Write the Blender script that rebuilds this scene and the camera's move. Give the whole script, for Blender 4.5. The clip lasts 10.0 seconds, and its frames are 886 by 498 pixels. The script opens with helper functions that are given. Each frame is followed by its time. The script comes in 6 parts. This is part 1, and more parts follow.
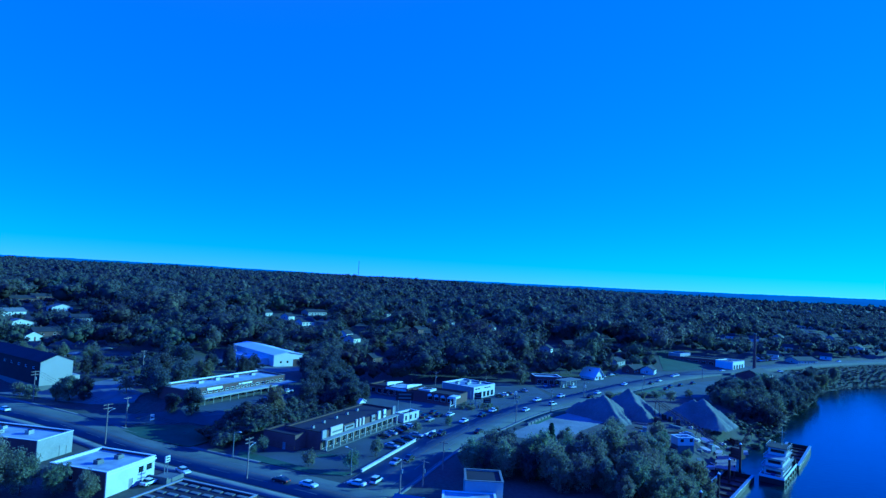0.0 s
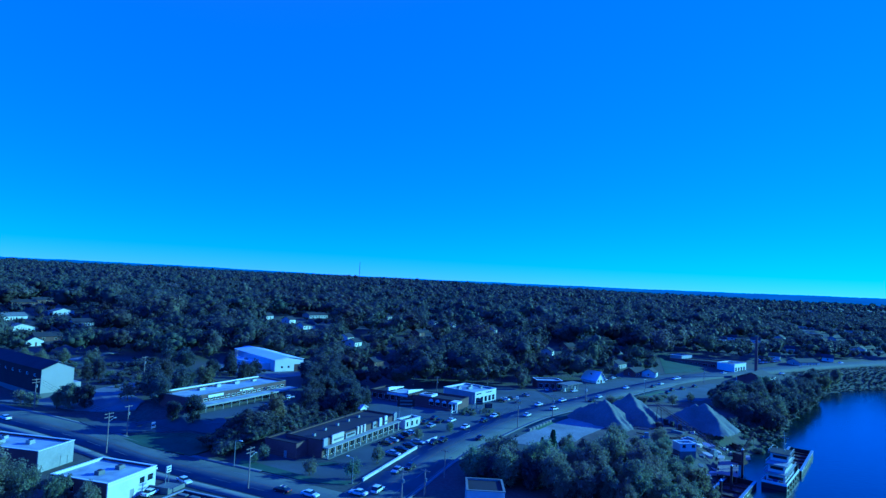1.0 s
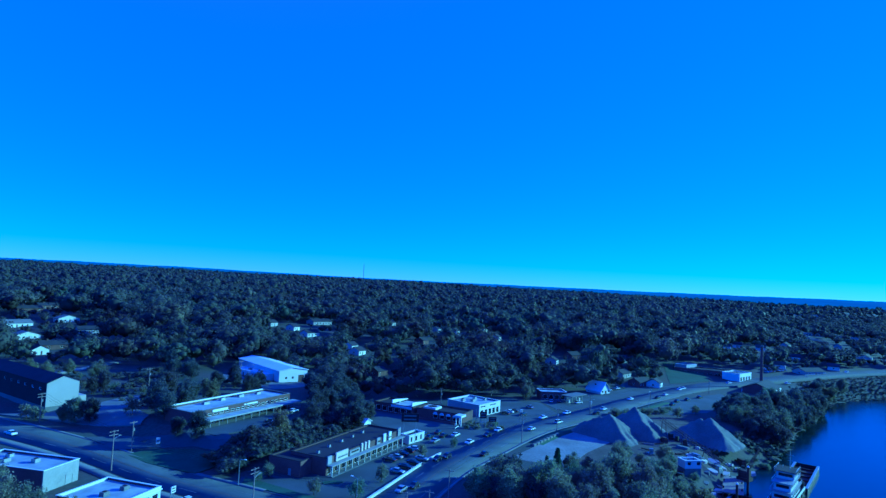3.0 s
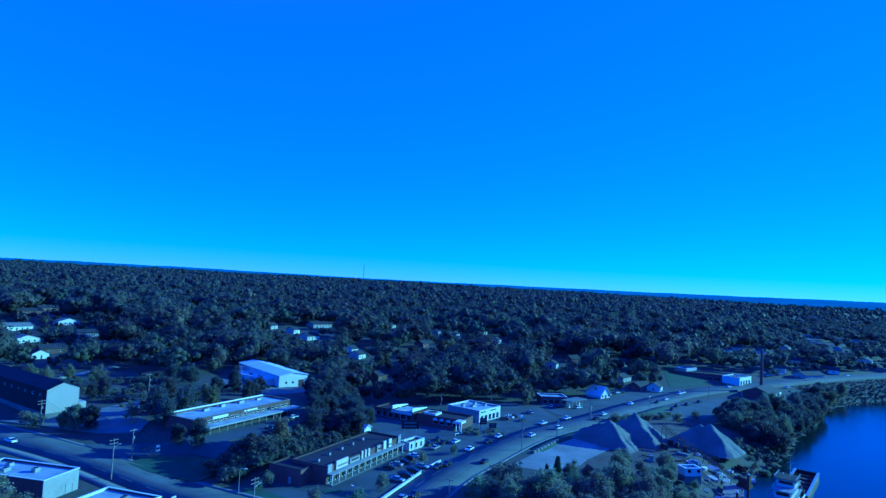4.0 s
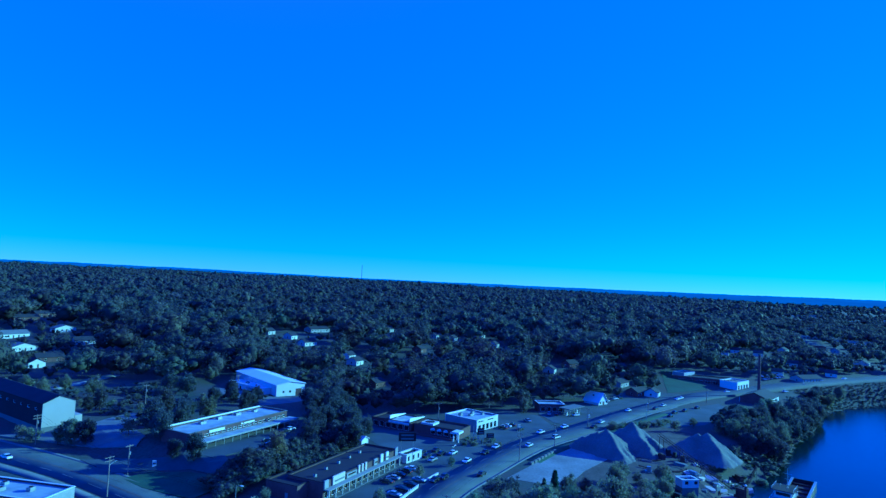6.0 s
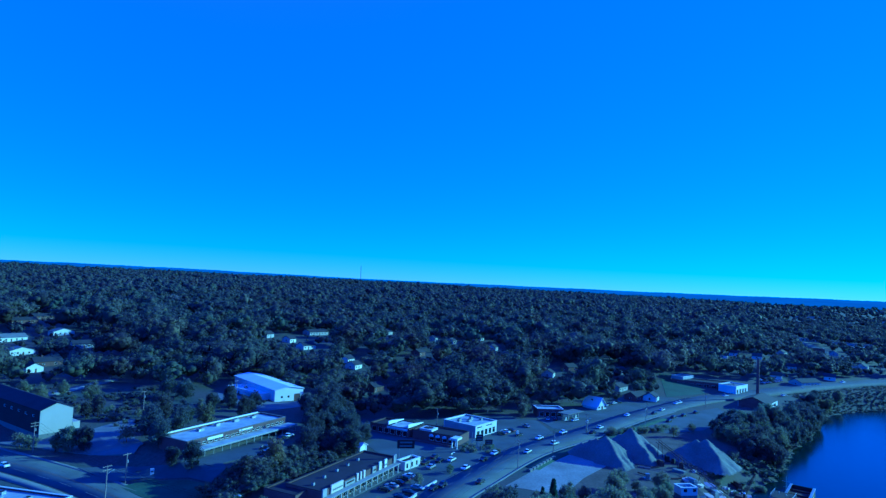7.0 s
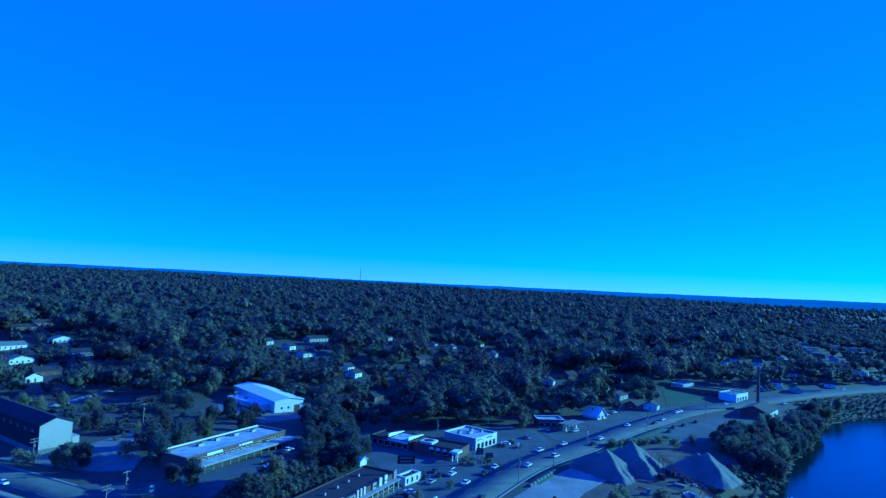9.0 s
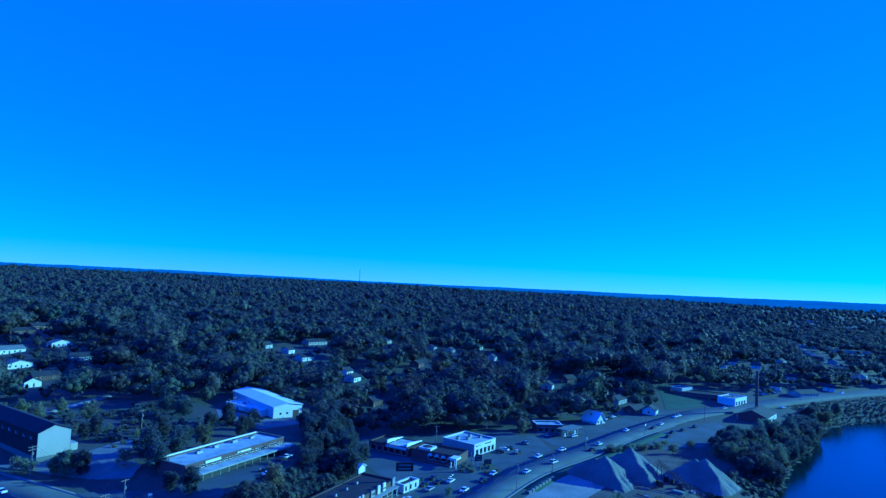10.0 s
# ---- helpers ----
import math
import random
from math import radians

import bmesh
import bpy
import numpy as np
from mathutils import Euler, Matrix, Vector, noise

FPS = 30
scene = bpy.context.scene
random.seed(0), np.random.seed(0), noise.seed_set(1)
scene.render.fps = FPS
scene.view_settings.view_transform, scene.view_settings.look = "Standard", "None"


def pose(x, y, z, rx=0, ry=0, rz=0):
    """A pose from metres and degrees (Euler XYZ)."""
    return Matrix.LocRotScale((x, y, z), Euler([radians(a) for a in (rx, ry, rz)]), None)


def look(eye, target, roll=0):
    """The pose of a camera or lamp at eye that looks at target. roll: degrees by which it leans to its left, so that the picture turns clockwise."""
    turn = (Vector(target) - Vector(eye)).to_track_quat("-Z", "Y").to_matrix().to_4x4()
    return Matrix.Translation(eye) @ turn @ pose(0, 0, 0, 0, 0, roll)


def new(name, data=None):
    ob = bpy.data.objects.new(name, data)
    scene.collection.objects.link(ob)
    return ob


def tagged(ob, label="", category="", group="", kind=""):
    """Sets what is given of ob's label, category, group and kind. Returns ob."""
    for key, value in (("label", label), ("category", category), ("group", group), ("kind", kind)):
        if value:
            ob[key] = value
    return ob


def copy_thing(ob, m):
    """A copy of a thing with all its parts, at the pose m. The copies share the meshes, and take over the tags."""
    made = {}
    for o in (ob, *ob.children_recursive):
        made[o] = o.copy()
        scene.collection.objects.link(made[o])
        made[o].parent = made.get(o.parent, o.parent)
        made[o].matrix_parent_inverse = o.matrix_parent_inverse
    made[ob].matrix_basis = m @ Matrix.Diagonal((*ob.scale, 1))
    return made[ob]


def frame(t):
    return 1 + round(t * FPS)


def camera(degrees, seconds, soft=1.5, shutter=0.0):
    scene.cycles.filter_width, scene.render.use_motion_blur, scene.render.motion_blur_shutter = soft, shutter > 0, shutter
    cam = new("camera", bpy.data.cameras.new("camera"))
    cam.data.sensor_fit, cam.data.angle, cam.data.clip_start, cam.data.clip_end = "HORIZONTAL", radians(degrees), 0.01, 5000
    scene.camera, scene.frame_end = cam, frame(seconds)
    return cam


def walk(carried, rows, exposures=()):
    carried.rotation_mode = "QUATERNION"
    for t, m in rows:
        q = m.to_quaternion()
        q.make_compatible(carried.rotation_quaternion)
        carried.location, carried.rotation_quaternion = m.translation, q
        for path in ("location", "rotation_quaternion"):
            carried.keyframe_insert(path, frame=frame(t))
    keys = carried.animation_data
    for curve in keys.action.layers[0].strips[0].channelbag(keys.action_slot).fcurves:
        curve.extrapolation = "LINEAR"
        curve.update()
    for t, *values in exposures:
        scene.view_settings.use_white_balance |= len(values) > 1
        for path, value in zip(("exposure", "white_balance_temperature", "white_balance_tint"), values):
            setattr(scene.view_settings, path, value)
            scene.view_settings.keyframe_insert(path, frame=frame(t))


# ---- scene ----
cam = camera(72.0, 10.0, 1.4)
EXPOSURES = [(0.0, 0.42, 2900.0, -5.0), (10.0, 0.42, 2900.0, -5.0)]
PATH = [
    (0, (0.58, -0.142, 51.02), (0.508, 1.854, 51.13), 3.1),
    (0.5, (0.537, -0.146, 52.156), (0.463, 1.85, 52.266), 3.0),
    (1, (0.515, 0.041, 53.165), (0.44, 2.036, 53.275), 2.9),
    (1.5, (0.372, -0.052, 54.268), (0.292, 1.944, 54.379), 3.0),
    (2, (0.264, -0.018, 55.447), (0.182, 1.978, 55.559), 3.0),
    (2.5, (0.204, -0.037, 56.763), (0.117, 1.958, 56.877), 3.0),
    (4, (-0.171, -0.211, 60.524), (-0.259, 1.784, 60.638), 3.1),
    (4.5, (0.066, -0.209, 61.754), (-0.024, 1.785, 61.868), 3.0),
    (5, (0.259, -0.173, 62.814), (0.172, 1.822, 62.926), 3.0),
    (5.5, (0.242, -0.099, 63.952), (0.157, 1.896, 64.063), 2.9),
    (7, (0.218, 0.118, 67.596), (0.139, 2.113, 67.708), 2.9),
    (7.5, (-0.215, 0.225, 68.76), (-0.296, 2.22, 68.873), 2.9),
    (8, (-0.275, 0.288, 70.07), (-0.355, 2.284, 70.183), 2.9),
    (8.5, (-0.385, 0.26, 71.354), (-0.464, 2.255, 71.468), 2.9),
    (9, (-0.31, 0.238, 72.689), (-0.388, 2.234, 72.803), 2.9),
    (9.5, (-0.234, 0.062, 74.02), (-0.31, 2.057, 74.135), 2.9),
    (10, (-0.103, -0.056, 75.141), (-0.179, 1.939, 75.257), 2.9),
]
walk(cam, [(t, look(eye, target, roll)) for t, eye, target, roll in PATH], EXPOSURES)

# ---- world, sun ----
SUN_AZ, SUN_EL = 20.0, 17.5
world = bpy.data.worlds.new("sky")
scene.world = world
world.use_nodes = True
wn, wl = world.node_tree.nodes, world.node_tree.links
sky = wn.new("ShaderNodeTexSky")
sky.sky_type = "NISHITA"
sky.sun_disc = False
sky.sun_elevation = radians(SUN_EL)
sky.sun_rotation = radians(90 - SUN_AZ)
sky.air_density, sky.dust_density, sky.ozone_density = 0.60, 0.0, 3.0
wn["Background"].inputs[1].default_value = 0.13
haze = wn.new("ShaderNodeMix")
haze.data_type = "RGBA"
haze.inputs["Factor"].default_value = 0.62
haze.inputs["B"].default_value = (1.50, 0.95, 5.5, 1)
wl.new(sky.outputs[0], haze.inputs["A"])
wl.new(haze.outputs["Result"], wn["Background"].inputs[0])
sun = new("sun", bpy.data.lights.new("sun", "SUN"))
sun.data.energy, sun.data.angle, sun.data.color = 4.6, radians(0.55), (1.02, 1.0, 0.42)
sx, sy = math.cos(radians(SUN_AZ)), math.sin(radians(SUN_AZ))
sun.matrix_world = look((sx * 300, sy * 300, 300 * math.tan(radians(SUN_EL))), (0, 0, 0))


# ---- materials ----
def material(name, base, rough=0.8, metal=0.0, vary=0.25, grain=0.15, big=0.2, fine=3.0, bump=0.0, spec=0.3, second=None, island=False, tree=False):
    """A surface with stains at one scale (big), grain at another (fine, waves a metre), relief, and its own shade per thing or island."""
    m = bpy.data.materials.new(name)
    m.use_nodes = True
    n, l = m.node_tree.nodes, m.node_tree.links
    p = n["Principled BSDF"]
    p.inputs["Roughness"].default_value, p.inputs["Metallic"].default_value = rough, metal
    p.inputs["Specular IOR Level"].default_value = spec
    where = n.new("ShaderNodeNewGeometry")
    a, b = n.new("ShaderNodeTexNoise"), n.new("ShaderNodeTexNoise")
    a.inputs["Scale"].default_value, b.inputs["Scale"].default_value = big, fine
    a.inputs["Detail"].default_value, b.inputs["Detail"].default_value = 5.0, 3.0
    l.new(where.outputs["Position"], a.inputs["Vector"])
    l.new(where.outputs["Position"], b.inputs["Vector"])
    ramp = n.new("ShaderNodeMapRange")
    ramp.inputs["From Min"].default_value, ramp.inputs["From Max"].default_value = 0.35, 0.65
    l.new(a.outputs["Fac"], ramp.inputs["Value"])
    mix = n.new("ShaderNodeMix")
    mix.data_type = "RGBA"
    dark = second or tuple(c * (1 - vary) for c in base)
    mix.inputs["A"].default_value, mix.inputs["B"].default_value = (*dark, 1), (*base, 1)
    l.new(ramp.outputs[0], mix.inputs["Factor"])
    grained = n.new("ShaderNodeHueSaturation")
    shade = n.new("ShaderNodeMapRange")
    shade.inputs["To Min"].default_value, shade.inputs["To Max"].default_value = 1 - grain * 2, 1 + grain * 2
    l.new(b.outputs["Fac"], shade.inputs["Value"])
    l.new(mix.outputs["Result"], grained.inputs["Color"])
    if tree:
        each, tones, lay = n.new("ShaderNodeAttribute"), n.new("ShaderNodeValToRGB"), n.new("ShaderNodeMix")
        each.attribute_name = "each_tree"
        for at, tone in ((0.0, (0.0568, 0.0469, 0.0439)), (0.3, (0.0666, 0.0696, 0.062)), (0.55, (0.087, 0.0847, 0.0787)), (0.8, (0.0795, 0.0942, 0.0643)), (0.93, (0.121, 0.125, 0.0795))):
            stop = tones.color_ramp.elements[0] if at == 0 else tones.color_ramp.elements.new(at)
            stop.color = (*tone, 1)
        tones.color_ramp.elements[-1].color = (0.159, 0.151, 0.128, 1)
        lay.data_type, lay.blend_type = "RGBA", "MIX"
        lay.inputs["Factor"].default_value = 0.8
        l.new(each.outputs["Fac"], tones.inputs["Fac"])
        l.new(mix.outputs["Result"], lay.inputs["A"])
        l.new(tones.outputs["Color"], lay.inputs["B"])
        l.new(lay.outputs["Result"], grained.inputs["Color"])
    value = shade.outputs[0]
    info = n.new("ShaderNodeObjectInfo")
    own = n.new("ShaderNodeMapRange")
    own.inputs["To Min"].default_value, own.inputs["To Max"].default_value = (0.88, 1.12) if island else (0.93, 1.07)
    l.new(where.outputs["Random Per Island"] if island else info.outputs["Random"], own.inputs["Value"])
    times = n.new("ShaderNodeMath")
    times.operation = "MULTIPLY"
    l.new(value, times.inputs[0])
    l.new(own.outputs[0], times.inputs[1])
    l.new(times.outputs[0], grained.inputs["Value"])
    if island:
        hue = n.new("ShaderNodeMapRange")
        hue.inputs["To Min"].default_value, hue.inputs["To Max"].default_value = 0.455, 0.53
        l.new(info.outputs["Random"], hue.inputs["Value"])
        l.new(hue.outputs[0], grained.inputs["Hue"])
    l.new(grained.outputs["Color"], p.inputs["Base Color"])
    if island:
        through_leaf, both = n.new("ShaderNodeBsdfTranslucent"), n.new("ShaderNodeMixShader")
        both.inputs[0].default_value = 0.45
        l.new(grained.outputs["Color"], through_leaf.inputs["Color"])
        l.new(p.outputs[0], both.inputs[1])
        l.new(through_leaf.outputs[0], both.inputs[2])
        l.new(both.outputs[0], n["Material Output"].inputs["Surface"])
    if bump:
        relief = n.new("ShaderNodeBump")
        relief.inputs["Strength"].default_value, relief.inputs["Distance"].default_value = 0.6, bump
        l.new(b.outputs["Fac"], relief.inputs["Height"])
        l.new(relief.outputs["Normal"], p.inputs["Normal"])
    return m


GROUND = material("grass_and_earth", (0.0496, 0.056, 0.0448), 0.95, vary=0.5, grain=0.3, big=0.05, fine=0.9, bump=0.1, second=(0.056, 0.0512, 0.0464))
LAWN = material("mown_grass", (0.06, 0.084, 0.048), 0.95, vary=0.3, grain=0.2, big=0.12, fine=1.5, bump=0.05)
ASPHALT = material("worn_asphalt", (0.0784, 0.0832, 0.0896), 0.85, vary=0.38, grain=0.16, big=0.08, fine=2.0)
ROADTOP = material("road_asphalt", (0.0816, 0.0864, 0.0944), 0.8, vary=0.32, grain=0.1, big=0.1, fine=1.2)
CONCRETE = material("pale_concrete", (0.148, 0.15, 0.152), 0.85, vary=0.2, grain=0.1, big=0.3, fine=2.0)
GRAVEL = material("limestone_gravel", (0.24, 0.24, 0.224), 0.95, vary=0.4, grain=0.25, big=0.07, fine=1.2, bump=0.08)
SAND = material("crushed_stone", (0.144, 0.144, 0.134), 0.95, vary=0.3, grain=0.2, big=0.12, fine=1.8, bump=0.12)
BANK = material("muddy_bank", (0.08, 0.072, 0.06), 0.95, vary=0.4, grain=0.3, big=0.15, fine=1.0, bump=0.15)
YELLOW = material("yellow_road_paint", (0.136, 0.12, 0.072), 0.7, vary=0.3)
PAINTLINE = material("white_road_paint", (0.176, 0.176, 0.176), 0.7, vary=0.3)
WHITE = material("white_painted_wall", (0.544, 0.544, 0.52), 0.7, vary=0.10, grain=0.04, big=0.3, fine=1.5)
SIDING = material("painted_siding", (0.368, 0.368, 0.36), 0.75, vary=0.15, grain=0.06, big=0.3, fine=2.0)
CREAM = material("cream_stucco", (0.496, 0.464, 0.4), 0.8, vary=0.12, grain=0.06, big=0.3, fine=2.0)
GREYWALL = material("grey_block_wall", (0.272, 0.272, 0.272), 0.85, vary=0.15, grain=0.08, big=0.25, fine=2.0)
BRICK = material("brown_brick", (0.096, 0.072, 0.068), 0.9, vary=0.2, grain=0.15, big=0.3, fine=3.0)
METALWALL = material("beige_metal_siding", (0.336, 0.328, 0.296), 0.55, vary=0.08, grain=0.04, big=0.2, fine=4.0)
DARKROOF = material("dark_roof_membrane", (0.0224, 0.0192, 0.024), 0.85, vary=0.3, grain=0.12, big=0.15, fine=1.0)
SHINGLE = material("brown_shingle", (0.036, 0.0352, 0.044), 0.9, vary=0.25, grain=0.2, big=0.25, fine=3.0)
GREYROOF = material("grey_shingle", (0.16, 0.16, 0.16), 0.9, vary=0.2, grain=0.15, big=0.25, fine=3.0)
WHITEROOF = material("white_roof_coating", (0.38, 0.39, 0.39), 0.7, vary=0.38, grain=0.08, big=0.25, fine=0.8)
METALROOF = material("white_metal_roof", (0.688, 0.688, 0.68), 0.4, vary=0.1, grain=0.04, big=0.15, fine=1.0)
TRIM = material("white_trim", (0.64, 0.64, 0.624), 0.6, vary=0.08, grain=0.03)
STEEL = material("galvanised_steel", (0.36, 0.368, 0.376), 0.45, 0.7, vary=0.2, grain=0.1, big=0.8, fine=5.0)
RUST = material("rusty_steel", (0.068, 0.0496, 0.044), 0.85, 0.2, vary=0.5, grain=0.3, big=0.3, fine=1.5)
HULL = material("black_hull_paint", (0.024, 0.024, 0.0256), 0.6, vary=0.4, grain=0.2, big=0.3, fine=2.0)
WOOD = material("weathered_pole_wood", (0.24, 0.216, 0.184), 0.9, vary=0.3, grain=0.2, big=0.8, fine=5.0)
BARK = material("tree_bark", (0.08, 0.064, 0.048), 0.95, vary=0.3, grain=0.25, big=1.0, fine=5.0)
RUBBER = material("tyre_rubber", (0.016, 0.016, 0.016), 0.9)
GLASS = material("dark_window_glass", (0.016, 0.02, 0.024), 0.06, vary=0.2, spec=0.6)
BLUEPAINT = material("blue_sign_paint", (0.032, 0.056, 0.16), 0.5, vary=0.1)
REDPAINT = material("red_paint", (0.36, 0.04, 0.032), 0.5, vary=0.1)
PAINTS = {
    "white": material("white_car_paint", (0.64, 0.64, 0.64), 0.25, vary=0.03, grain=0.01, spec=0.5),
    "silver": material("silver_car_paint", (0.4, 0.4, 0.416), 0.3, 0.5, vary=0.03, grain=0.01, spec=0.5),
    "dark": material("dark_car_paint", (0.024, 0.024, 0.032), 0.25, vary=0.03, grain=0.01, spec=0.5),
    "red": material("red_car_paint", (0.28, 0.024, 0.024), 0.25, vary=0.03, grain=0.01, spec=0.5),
}
OLIVE = material("olive_leaves", (0.205, 0.228, 0.135), 0.65, vary=0.3, grain=0.35, big=0.05, fine=0.25, spec=0.2, second=(0.16, 0.16, 0.12), island=True)
LEAF = material("broad_leaves", (0.0896, 0.0952, 0.0944), 0.65, vary=0.35, grain=0.5, big=0.03, fine=0.1, spec=0.2, second=(0.08, 0.0752, 0.0832), island=True)
WOODLEAF = material("wood_leaves", (0.0896, 0.0952, 0.0896), 0.65, vary=0.35, grain=0.25, big=0.03, fine=0.1, spec=0.2, second=(0.08, 0.0752, 0.0784), island=True, tree=True)
NEEDLE = material("conifer_needles", (0.08, 0.112, 0.064), 0.7, vary=0.3, grain=0.2, big=0.1, fine=0.5, spec=0.2, island=True)
AUTUMN = material("turning_leaves", (0.2, 0.2, 0.104), 0.65, vary=0.35, grain=0.2, big=0.1, fine=0.4, spec=0.25, island=True)
WATER = material("river_water", (0.008, 0.0128, 0.0176), 0.18, vary=0.3, grain=0.05, big=0.01, fine=0.6, bump=0.10, spec=0.15)
HAZE_GLOW = material("far_woods_haze_glow", (0.05, 0.06, 0.07), 0.95, vary=0.5, grain=0.35, big=0.003, fine=0.02, spec=0.0)


# Stands in for distance haze: the far hills give off a faint blue.
glow = HAZE_GLOW.node_tree.nodes["Principled BSDF"]
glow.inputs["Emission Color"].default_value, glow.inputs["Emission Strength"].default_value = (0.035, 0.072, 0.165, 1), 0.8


# ---- builders ----
def link(ob, parent=None):
    if parent:
        ob.parent = parent
    return ob


def part(name, bm, mat, parent, label="", smooth=False):
    me = bpy.data.meshes.new(name)
    bm.to_mesh(me)
    bm.free()
    me.materials.append(mat)
    if smooth:
        me.polygons.foreach_set("use_smooth", [True] * len(me.polygons))
    ob = link(new(name, me), parent)
    return tagged(ob, label) if label else ob


def thing(name, m, label, category, group="", kind=""):
    ob = new(name)
    ob.matrix_basis = m
    return tagged(ob, label, category, group, kind)


def solid(name, bm, mat, label, category, m=None, group="", kind="", smooth=False):
    ob = part(name, bm, mat, None, smooth=smooth)
    if m:
        ob.matrix_basis = m
    return tagged(ob, label, category, group, kind)


def raw(name, verts, faces, mat, smooth=False):
    """A mesh from an array of vertices and one of faces that all have as many corners."""
    verts, faces = np.asarray(verts, np.float32), np.asarray(faces, np.int32)
    me = bpy.data.meshes.new(name)
    me.vertices.add(len(verts))
    me.vertices.foreach_set("co", verts.ravel())
    me.loops.add(faces.size)
    me.loops.foreach_set("vertex_index", faces.ravel())
    me.polygons.add(len(faces))
    me.polygons.foreach_set("loop_start", np.arange(0, faces.size, faces.shape[1], dtype=np.int32))
    if smooth:
        me.polygons.foreach_set("use_smooth", np.ones(len(faces), bool))
    me.update(calc_edges=True)
    me.materials.append(mat)
    return me


def box(bm, x0, x1, y0, y1, z0, z1):
    v = [bm.verts.new((x, y, z)) for z in (z0, z1) for x, y in ((x0, y0), (x1, y0), (x1, y1), (x0, y1))]
    for f in ((3, 2, 1, 0), (4, 5, 6, 7), (0, 1, 5, 4), (1, 2, 6, 5), (2, 3, 7, 6), (3, 0, 4, 7)):
        bm.faces.new([v[k] for k in f])
    return bm


def boxed(*spans):
    bm = bmesh.new()
    for s in spans:
        box(bm, *s)
    return bm


def tube(bm, p, q, r0, r1=None, n=8):
    """A tapered round bar from p to q."""
    p, q = Vector(p), Vector(q)
    r1 = r0 if r1 is None else r1
    turn = (q - p).to_track_quat("Z", "Y").to_matrix()
    rings = []
    for c, r in ((p, r0), (q, r1)):
        rings.append([bm.verts.new(c + turn @ Vector((r * math.cos(k * math.tau / n), r * math.sin(k * math.tau / n), 0))) for k in range(n)])
    for k in range(n):
        bm.faces.new((rings[0][k], rings[0][(k + 1) % n], rings[1][(k + 1) % n], rings[1][k]))
    bm.faces.new(rings[0][::-1])
    bm.faces.new(rings[1])
    return bm


def prism(bm, outline, y0, y1):
    """An outline in x and z, counter-clockwise seen from -y, drawn from y0 to y1."""
    a, b = ([bm.verts.new((x, y, z)) for x, z in outline] for y in (y0, y1))
    n = len(outline)
    bm.faces.new(a)
    bm.faces.new(b[::-1])
    for k in range(n):
        bm.faces.new((a[k], b[k], b[(k + 1) % n], a[(k + 1) % n]))
    return bm


def slab(outline, z0, z1):
    """A level slab over an outline in x and y (counter-clockwise)."""
    bm = bmesh.new()
    a, b = ([bm.verts.new((x, y, z)) for x, y in outline] for z in (z0, z1))
    n = len(outline)
    bm.faces.new(b)
    for k in range(n):
        bm.faces.new((a[k], a[(k + 1) % n], b[(k + 1) % n], b[k]))
    return bm


def smooth01(v):
    v = np.clip(v, 0, 1)
    return v * v * (3 - 2 * v)


def spline(points, step=6.0):
    """A smooth line through points in x and y."""
    p = np.array([2 * np.array(points[0]) - points[1], *points, 2 * np.array(points[-1]) - points[-2]], float)
    out = []
    for k in range(1, len(p) - 2):
        a, b, c, d = p[k - 1 : k + 3]
        n = max(2, int(np.hypot(*(c - b)) / step))
        t = np.arange(n)[:, None] / n
        out.append(0.5 * (2 * b + (c - a) * t + (2 * a - 5 * b + 4 * c - d) * t**2 + (3 * b - a - 3 * c + d) * t**3))
    return np.concatenate([*out, p[-2:-1]])


def off(line, d):
    """The line moved d metres to its right."""
    way = np.gradient(line, axis=0)
    way /= np.linalg.norm(way, axis=1, keepdims=True)
    return line + d * np.stack([way[:, 1], -way[:, 0]], 1)


def nearest(x, y, line):
    """The distance of points from a line, and on which side they lie (right of it: above 0)."""
    x, y = np.asarray(x, float), np.asarray(y, float)
    best, side = np.full(x.shape, 1e9), np.zeros(x.shape)
    for a, b in zip(line[:-1], line[1:]):
        u = b - a
        t = np.clip(((x - a[0]) * u[0] + (y - a[1]) * u[1]) / (u @ u), 0, 1)
        d = np.hypot(x - a[0] - t * u[0], y - a[1] - t * u[1])
        s = np.sign((x - a[0]) * u[1] - (y - a[1]) * u[0])
        side = np.where(d < best, s, side)
        best = np.minimum(best, d)
    return best, side


# ---- plan ----
HIGHWAY = spline([(-58, 36), (-36, 102), (-16.4, 160.6), (-5, 194.6), (6.1, 217.1), (28.8, 258.1), (58.2, 293.9), (98.3, 345.5), (147, 397), (197.6, 431.6), (267, 474.5), (335, 508), (430, 545), (600, 600), (900, 680)])
CROSS = spline([(-420, 318), (-260, 244), (-158, 199.5), (-112.4, 183.5), (-79, 168.5), (-43.2, 153.3), (-17, 141.5)])
SHORE = spline([(-60, -400), (-10, 0), (36, 100), (62, 150), (78, 184), (104, 228), (139.8, 270.8), (157, 296), (180.4, 330.6), (204, 358), (233, 400.5), (261, 431), (300, 452), (360, 470), (520, 500), (900, 540), (2500, 640)], 12)
WATER_Z = -8.0


